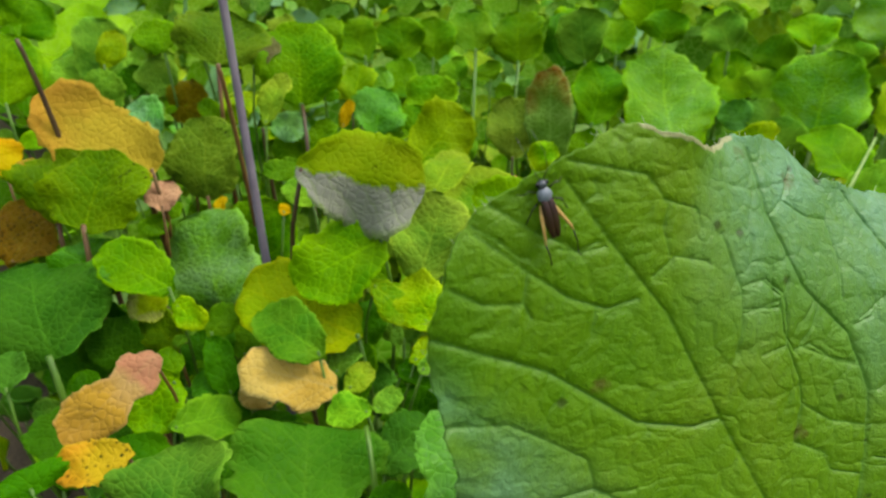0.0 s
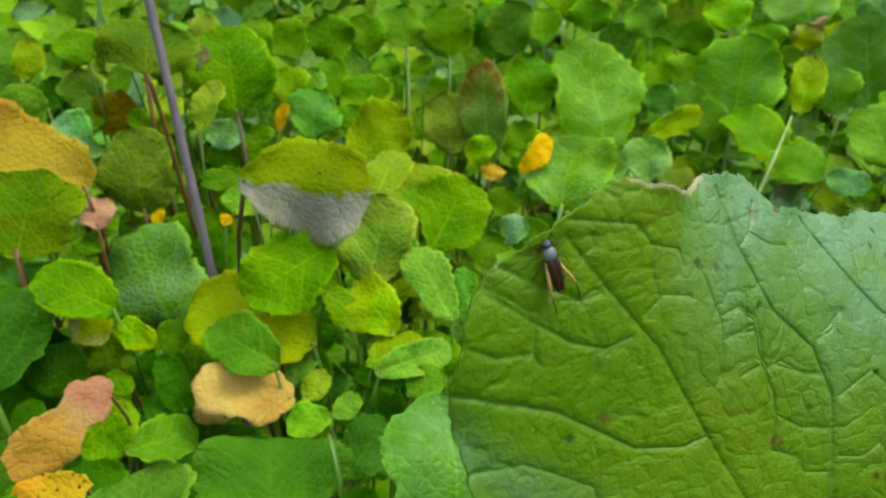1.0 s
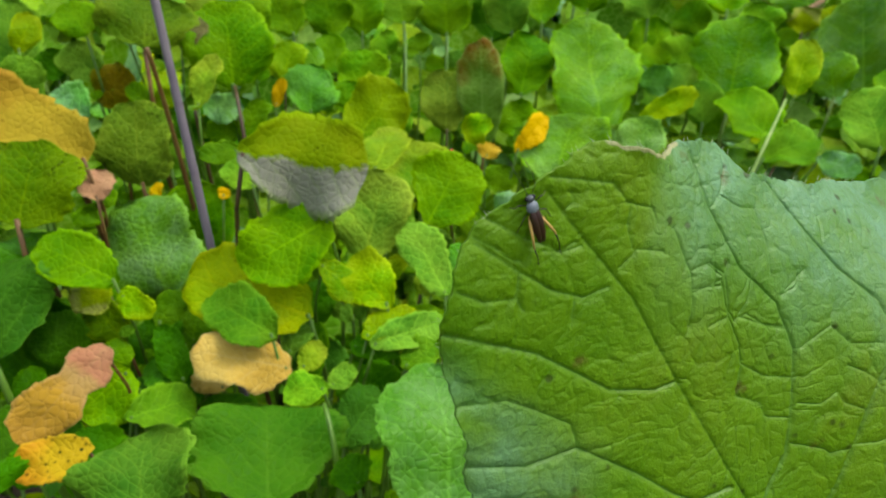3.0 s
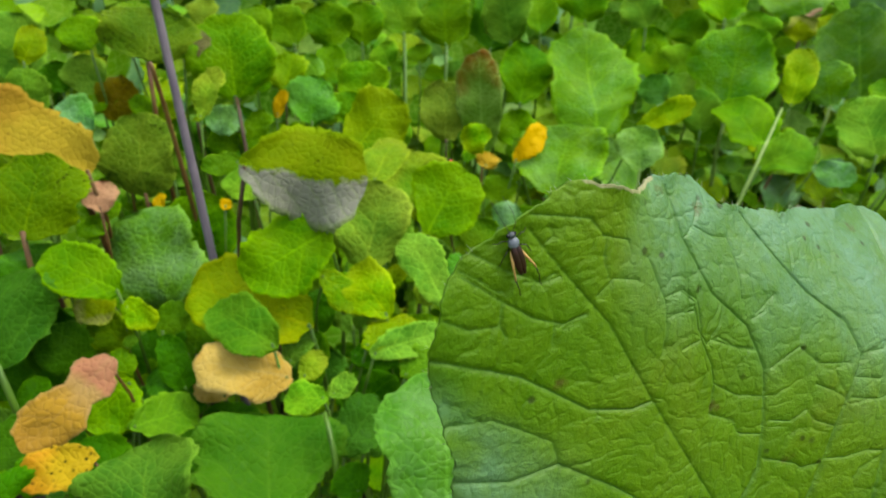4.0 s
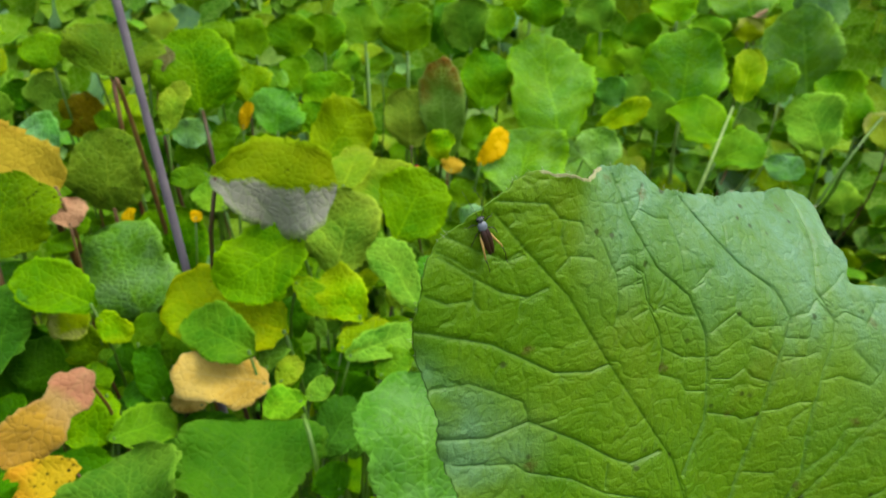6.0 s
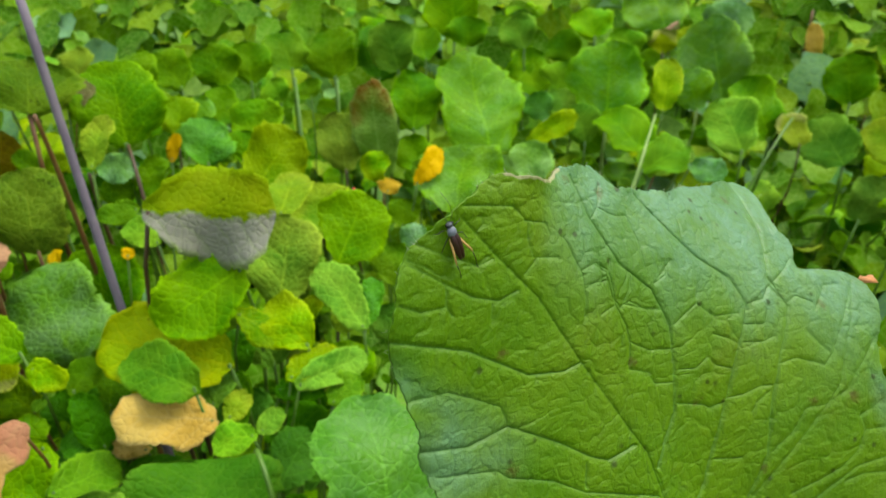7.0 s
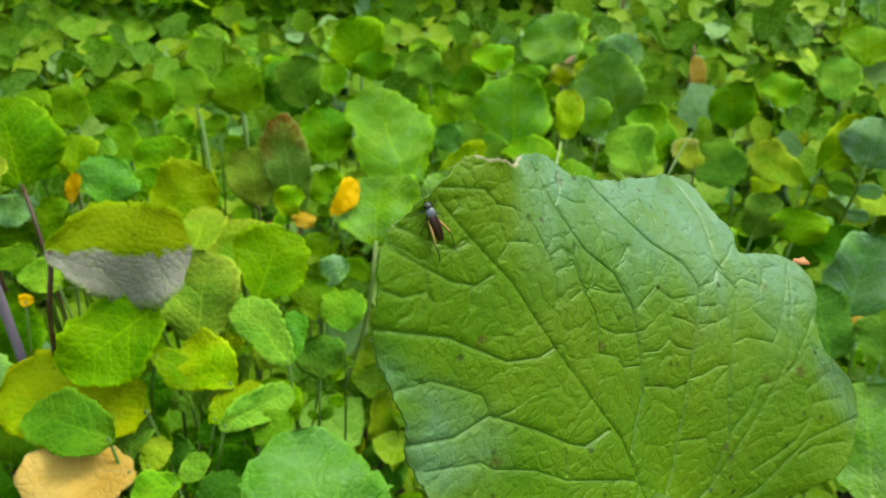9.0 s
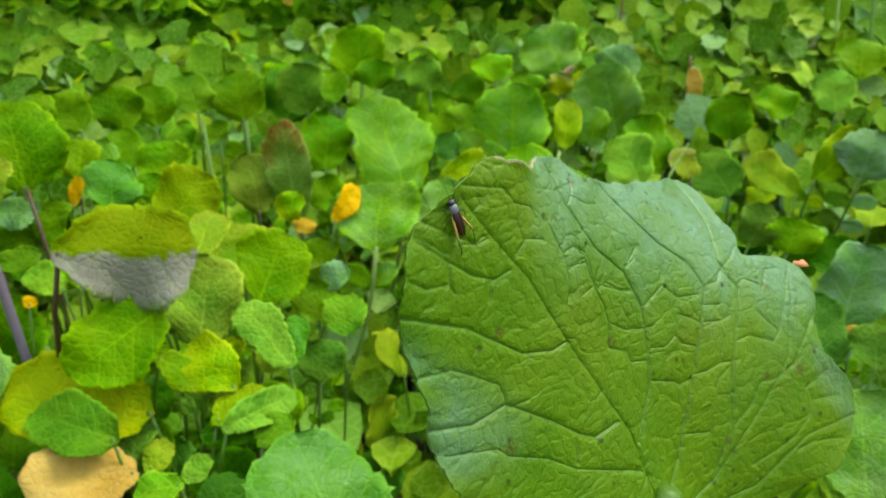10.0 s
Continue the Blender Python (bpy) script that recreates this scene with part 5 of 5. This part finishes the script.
def build_near_plant():
    p = new("radish_plant")
    root = Vector((0.19, 0.30, 0))
    p.matrix_basis = Matrix.Translation(root)
    tagged(p, "tall radish plant with one broad glossy torn-rimmed leaf", "plant", "radish plants")
    nt, nr = 1250, 250
    th = np.linspace(-math.pi, math.pi, nt, endpoint=False)
    rad = near_radius(th)
    f = (np.arange(1, nr + 1) / nr) ** 0.85
    px = MIDDLE[0] + f[:, None] * rad * np.cos(th)
    py = MIDDLE[1] + f[:, None] * rad * np.sin(th)
    z, vm, net = near_heights(px, py)
    pale = np.clip((f[:, None] - 0.984) / 0.006, 0, 1) * np.clip((th - TEAR_ENDS[0]) / 0.01, 0, 1) * np.clip((TEAR_ENDS[1] - th) / 0.01, 0, 1)
    z = z + 0.0008 * np.clip((f[:, None] - 0.9) / 0.1, 0, 1) ** 2 * np.sin(th * 19)
    top = np.stack([px, py, z], -1).reshape(-1, 3)
    n = len(top)
    # the underside is smoother, so a coarser net will do
    keep = list(range(5, nr, 6))
    if keep[-1] != nr - 1:
        keep.append(nr - 1)
    low = np.stack([px, py, z], -1)[keep].reshape(-1, 3) - (0, 0, 0.0006)
    nl = len(keep)
    verts = np.concatenate([top, low, [[*MIDDLE, float(near_heights(np.array([MIDDLE[0]]), np.array([MIDDLE[1]]))[0][0])]]])
    i, j = np.meshgrid(np.arange(nr - 1), np.arange(nt), indexing="ij")
    a, b = i * nt + j, i * nt + (j + 1) % nt
    quads = np.stack([a, a + nt, b + nt, b], -1).reshape(-1, 4)
    rim_a = (nr - 1) * nt + np.arange(nt)
    rim_b = (nr - 1) * nt + (np.arange(nt) + 1) % nt
    last = n + (nl - 1) * nt
    rim = np.stack([rim_a, last + np.arange(nt), last + (np.arange(nt) + 1) % nt, rim_b], -1)
    i, j = np.meshgrid(np.arange(nl - 1), np.arange(nt), indexing="ij")
    a, b = n + i * nt + j, n + i * nt + (j + 1) % nt
    under = np.stack([b, b + nt, a + nt, a], -1).reshape(-1, 4)
    faces = [tuple(q) for q in np.concatenate([quads, under, rim]).tolist()]
    faces += [(len(verts) - 1, k, (k + 1) % nt) for k in range(nt)]
    me = bpy.data.meshes.new("leaf")
    me.from_pydata(verts.tolist(), [], faces)
    for name, mask in (("vein", vm), ("net", net), ("rim", pale), ("bloom", near_sheen(px, py))):
        att = me.attributes.new(name, "FLOAT", "POINT")
        flat = np.concatenate([mask.ravel(), mask[keep].ravel(), [0.0]]).astype(np.float32)
        att.data.foreach_set("value", flat)
    me.polygons.foreach_set("use_smooth", np.ones(len(me.polygons), bool))
    me.materials.append(near_leaf_material())
    ob = new("leaf", me)
    ob.parent = p
    ob.matrix_basis = Matrix.Translation(-root) @ NEAR
    tagged(ob, "broad rounded leaf with a net of sunken veins and rust spots")
    # fine bristles along the rim
    bm = bmesh.new()
    rng = random.Random(2)
    for k in range(150):
        a = rng.uniform(-math.pi, math.pi)
        r = float(near_radius(np.array([a]))[0])
        x, y = MIDDLE[0] + r * math.cos(a), MIDDLE[1] + r * math.sin(a)
        zz = float(near_surface(x, y))
        s = Vector((x, y, zz))
        e = s + Vector((math.cos(a + rng.uniform(-0.5, 0.5)), math.sin(a + rng.uniform(-0.5, 0.5)), rng.uniform(-0.3, 0.6))) * rng.uniform(0.0006, 0.0014)
        t = Vector((-math.sin(a), math.cos(a), 0)) * 0.00004
        w = Vector((0, 0, 0.00004))
        vs = [bm.verts.new(q) for q in (s + t, s - t + w, s - w, e)]
        for q in ((0, 1, 3), (1, 2, 3), (2, 0, 3)):
            bm.faces.new([vs[c] for c in q])
    part("bristles", bm, plain("bristle", (190, 200, 160)), ob, "short pale bristles along the rim")
    # petiole from the blade's foot down to the root
    foot = NEAR @ Vector((*FOOT, float(near_surface(*FOOT)) - 0.002)) - root
    down = NEAR.to_3x3() @ Vector((0.1, -1, -0.25))
    pts = bezier((0, 0, 0), (0.0, 0.02, 0.3), foot + down * 0.12, foot - down * 0.012, 20)
    part("petiole", tube_bmesh(pts, 0.005, 0.0026, 10), STALK["green"], p)
    return ob


build_near_plant()


# ---- small ground cricket on the leaf ----
def ellipsoid(bm, centre, axes, segs=14, rings=9, taper=0.0):
    """A rounded body along y, thinner to its -y end by taper."""
    r = bmesh.ops.create_uvsphere(bm, u_segments=segs, v_segments=rings, radius=1.0)
    for v in r["verts"]:
        q = v.co.copy()
        y = q.z
        k = 1 - taper * (0.5 - 0.5 * y) ** 2
        v.co = Vector((q.x * axes[0] * k, y * axes[1], q.y * axes[2] * k)) + Vector(centre)


def build_cricket():
    """Dark brown wings, grey head and shield, straw-orange hind thighs; about 8 mm long. Its own y runs to the head."""
    mm = 0.001
    head, rear = Vector((*CRICKET_HEAD, 0)), Vector((*CRICKET_REAR, 0))
    mid2 = (head + rear) / 2
    z0 = float(near_heights(np.array([mid2.x]), np.array([mid2.y]))[0][0])
    slope = (float(near_surface(head.x, head.y)) - float(near_surface(rear.x, rear.y)))
    ydir = (head - rear + Vector((0, 0, slope))).normalized()
    zdir = Vector((0, 0, 1))
    zdir = (zdir - ydir * zdir.dot(ydir)).normalized()
    m = Matrix((ydir.cross(zdir), ydir, zdir)).transposed().to_4x4()
    m.translation = Vector((mid2.x, mid2.y, z0))
    c = new("cricket")
    c.matrix_basis = NEAR @ m
    tagged(c, "small dark brown cricket with orange thighs on the large leaf", "insect")
    dark = plain("wing_case_brown", (34, 16, 12), 0.35, (58, 30, 20), 700)
    grey = plain("shield_grey", (122, 130, 142), 0.35, (84, 90, 98), 1500)
    straw = plain("thigh_straw", (210, 172, 104), 0.45, (176, 130, 64), 1500)
    black = plain("shank_dark", (44, 36, 26), 0.4)
    def body(name, mat, shapes, label=""):
        bm = bmesh.new()
        for centre, axes, taper in shapes:
            ellipsoid(bm, [q * mm for q in centre], [q * mm for q in axes], taper=taper)
        return part(name, bm, mat, c, label)
    def limb(name, mat, pts, r0, r1, label="", parent=None):
        return part(name, tube_bmesh([Vector(q) * mm for q in pts], r0 * mm, r1 * mm, 7), mat, parent or c, label)
    body("abdomen", dark, [((0, -1.4, 0.95), (0.78, 2.5, 0.7), 0.35)])
    for s in (-1, 1):
        body("wing_case", dark, [((0.3 * s, -1.3, 1.18), (0.68, 2.5, 0.55), 0.35)], "shiny dark brown wing case")
    body("shield", grey, [((0, 1.3, 1.0), (0.84, 0.95, 0.62), 0.0)], "bluish grey neck shield")
    h = body("head", plain("head_dark", (40, 44, 48), 0.3, (74, 80, 84), 1200), [((0, 2.5, 0.9), (0.66, 0.52, 0.58), 0.0)])
    for s in (-1, 1):
        bm = bmesh.new()
        ellipsoid(bm, (0.52 * s * mm, 2.65 * mm, 1.05 * mm), (0.27 * mm, 0.3 * mm, 0.3 * mm), 10, 7)
        part("eye", bm, plain("eye_black", (10, 9, 9), 0.15), h)
        limb("antenna", black, [(0.25 * s, 3.05, 1.1), (0.7 * s, 4.2, 1.9), (1.0 * s - 0.3, 6.2, 2.3), (0.9 * s - 0.9, 8.8, 2.0)], 0.06, 0.025)
        # hind leg: thick thigh out and back, thin dark shank down to the foot
        knee = (2.15 if s > 0 else -1.35, -3.6 if s > 0 else -4.2, 1.1)
        thigh = part("hind_thigh", tube_bmesh([Vector(q) * mm for q in ((0.55 * s, 0.2, 0.8), (0.95 * s, -0.8, 1.1), (0.72 * s + knee[0] * 0.32, -1.8, 1.25), (knee[0] * 0.92, -3.0, 1.2), knee)], 0.27 * mm, 0.12 * mm, 9), straw, c, "straw-orange hind thigh")
        foot = (knee[0] + (0.4 if s > 0 else 0.4), knee[1] - 3.1, 0.05)
        limb("hind_shank", black, [knee, ((knee[0] + foot[0]) / 2 + 0.1, (knee[1] + foot[1]) / 2, 0.7), foot], 0.09, 0.06)
        limb("foot", black, [foot, (foot[0] + 0.15 * s, foot[1] - 0.7, 0.04)], 0.07, 0.04)
        limb("middle_leg", black, [(0.6 * s, 0.7, 0.6), (1.7 * s, 0.3, 1.1), (2.3 * s, -0.9, 0.35), (2.6 * s, -1.5, 0.02)], 0.09, 0.05)
        limb("front_leg", black, [(0.6 * s, 1.7, 0.6), (1.6 * s, 2.3, 1.0), (2.2 * s, 1.9, 0.4), (2.7 * s, 2.2, 0.02)], 0.09, 0.05)


build_cricket()


def build_crumb():
    """A dry orange scrap of flower caught on the rim of the near leaf."""
    bm = bmesh.new()
    rng = random.Random(4)
    for k in range(5):
        a = rng.uniform(-0.5, 0.5)
        s = Vector((rng.uniform(-0.002, 0.001), rng.uniform(-0.0006, 0.0008), rng.uniform(0, 0.0008)))
        d = Vector((math.cos(a), math.sin(a) * 0.6, rng.uniform(-0.2, 0.3))) * rng.uniform(0.003, 0.005)
        w = Vector((0, rng.uniform(0.0004, 0.0008), 0.0003))
        up = Vector((0, 0, 0.00025))
        vs = [bm.verts.new(q) for q in (s - w, s + d * 0.5 - w * 1.3, s + d, s + d * 0.5 + w * 1.2, s + w)]
        lo = [bm.verts.new(v.co - up) for v in vs]
        bm.faces.new(vs)
        bm.faces.new(lo[::-1])
        for i in range(5):
            bm.faces.new((vs[i], lo[i], lo[(i + 1) % 5], vs[(i + 1) % 5]))
    x, y = CRUMB
    ob = part("dry_petal", bm, plain("dry_petal_orange", (232, 168, 112), 0.7, (190, 120, 66), 1200), None, "", NEAR @ Matrix.Translation((x, y, float(near_surface(x, y)) + 0.0008)))
    tagged(ob, "shrivelled orange-brown petal scrap stuck on the leaf rim", "petal")


build_crumb()


def build_ladybird():
    """A red beetle of a few millimetres on a leaf among the plants."""
    c = new("ladybird")
    c.matrix_basis = LADYBIRD
    tagged(c, "tiny red ladybird with black head on a green leaf", "insect")
    mm = 0.001
    red, black = plain("beetle_red", (190, 30, 12), 0.2, (160, 20, 8)), plain("beetle_black", (14, 12, 12), 0.25)
    for s in (-1, 1):
        bm = bmesh.new()
        ellipsoid(bm, (0.7 * s * mm, 0, 1.2 * mm), (1.5 * mm, 2.6 * mm, 1.6 * mm))
        part("wing_case", bm, red, c)
    bm = bmesh.new()
    ellipsoid(bm, (0, 2.7 * mm, 1.1 * mm), (1.3 * mm, 0.9 * mm, 0.9 * mm))
    part("head", bm, black, c)
    for s in (-1, 1):
        for k in (-1, 0, 1):
            part("leg", tube_bmesh([Vector((1.2 * s, 1.2 * k, 0.8)) * mm, Vector((2.4 * s, 1.4 * k, 0.6)) * mm, Vector((2.9 * s, 1.6 * k, 0)) * mm], 0.16 * mm, 0.1 * mm, 6), black, c)


build_ladybird()
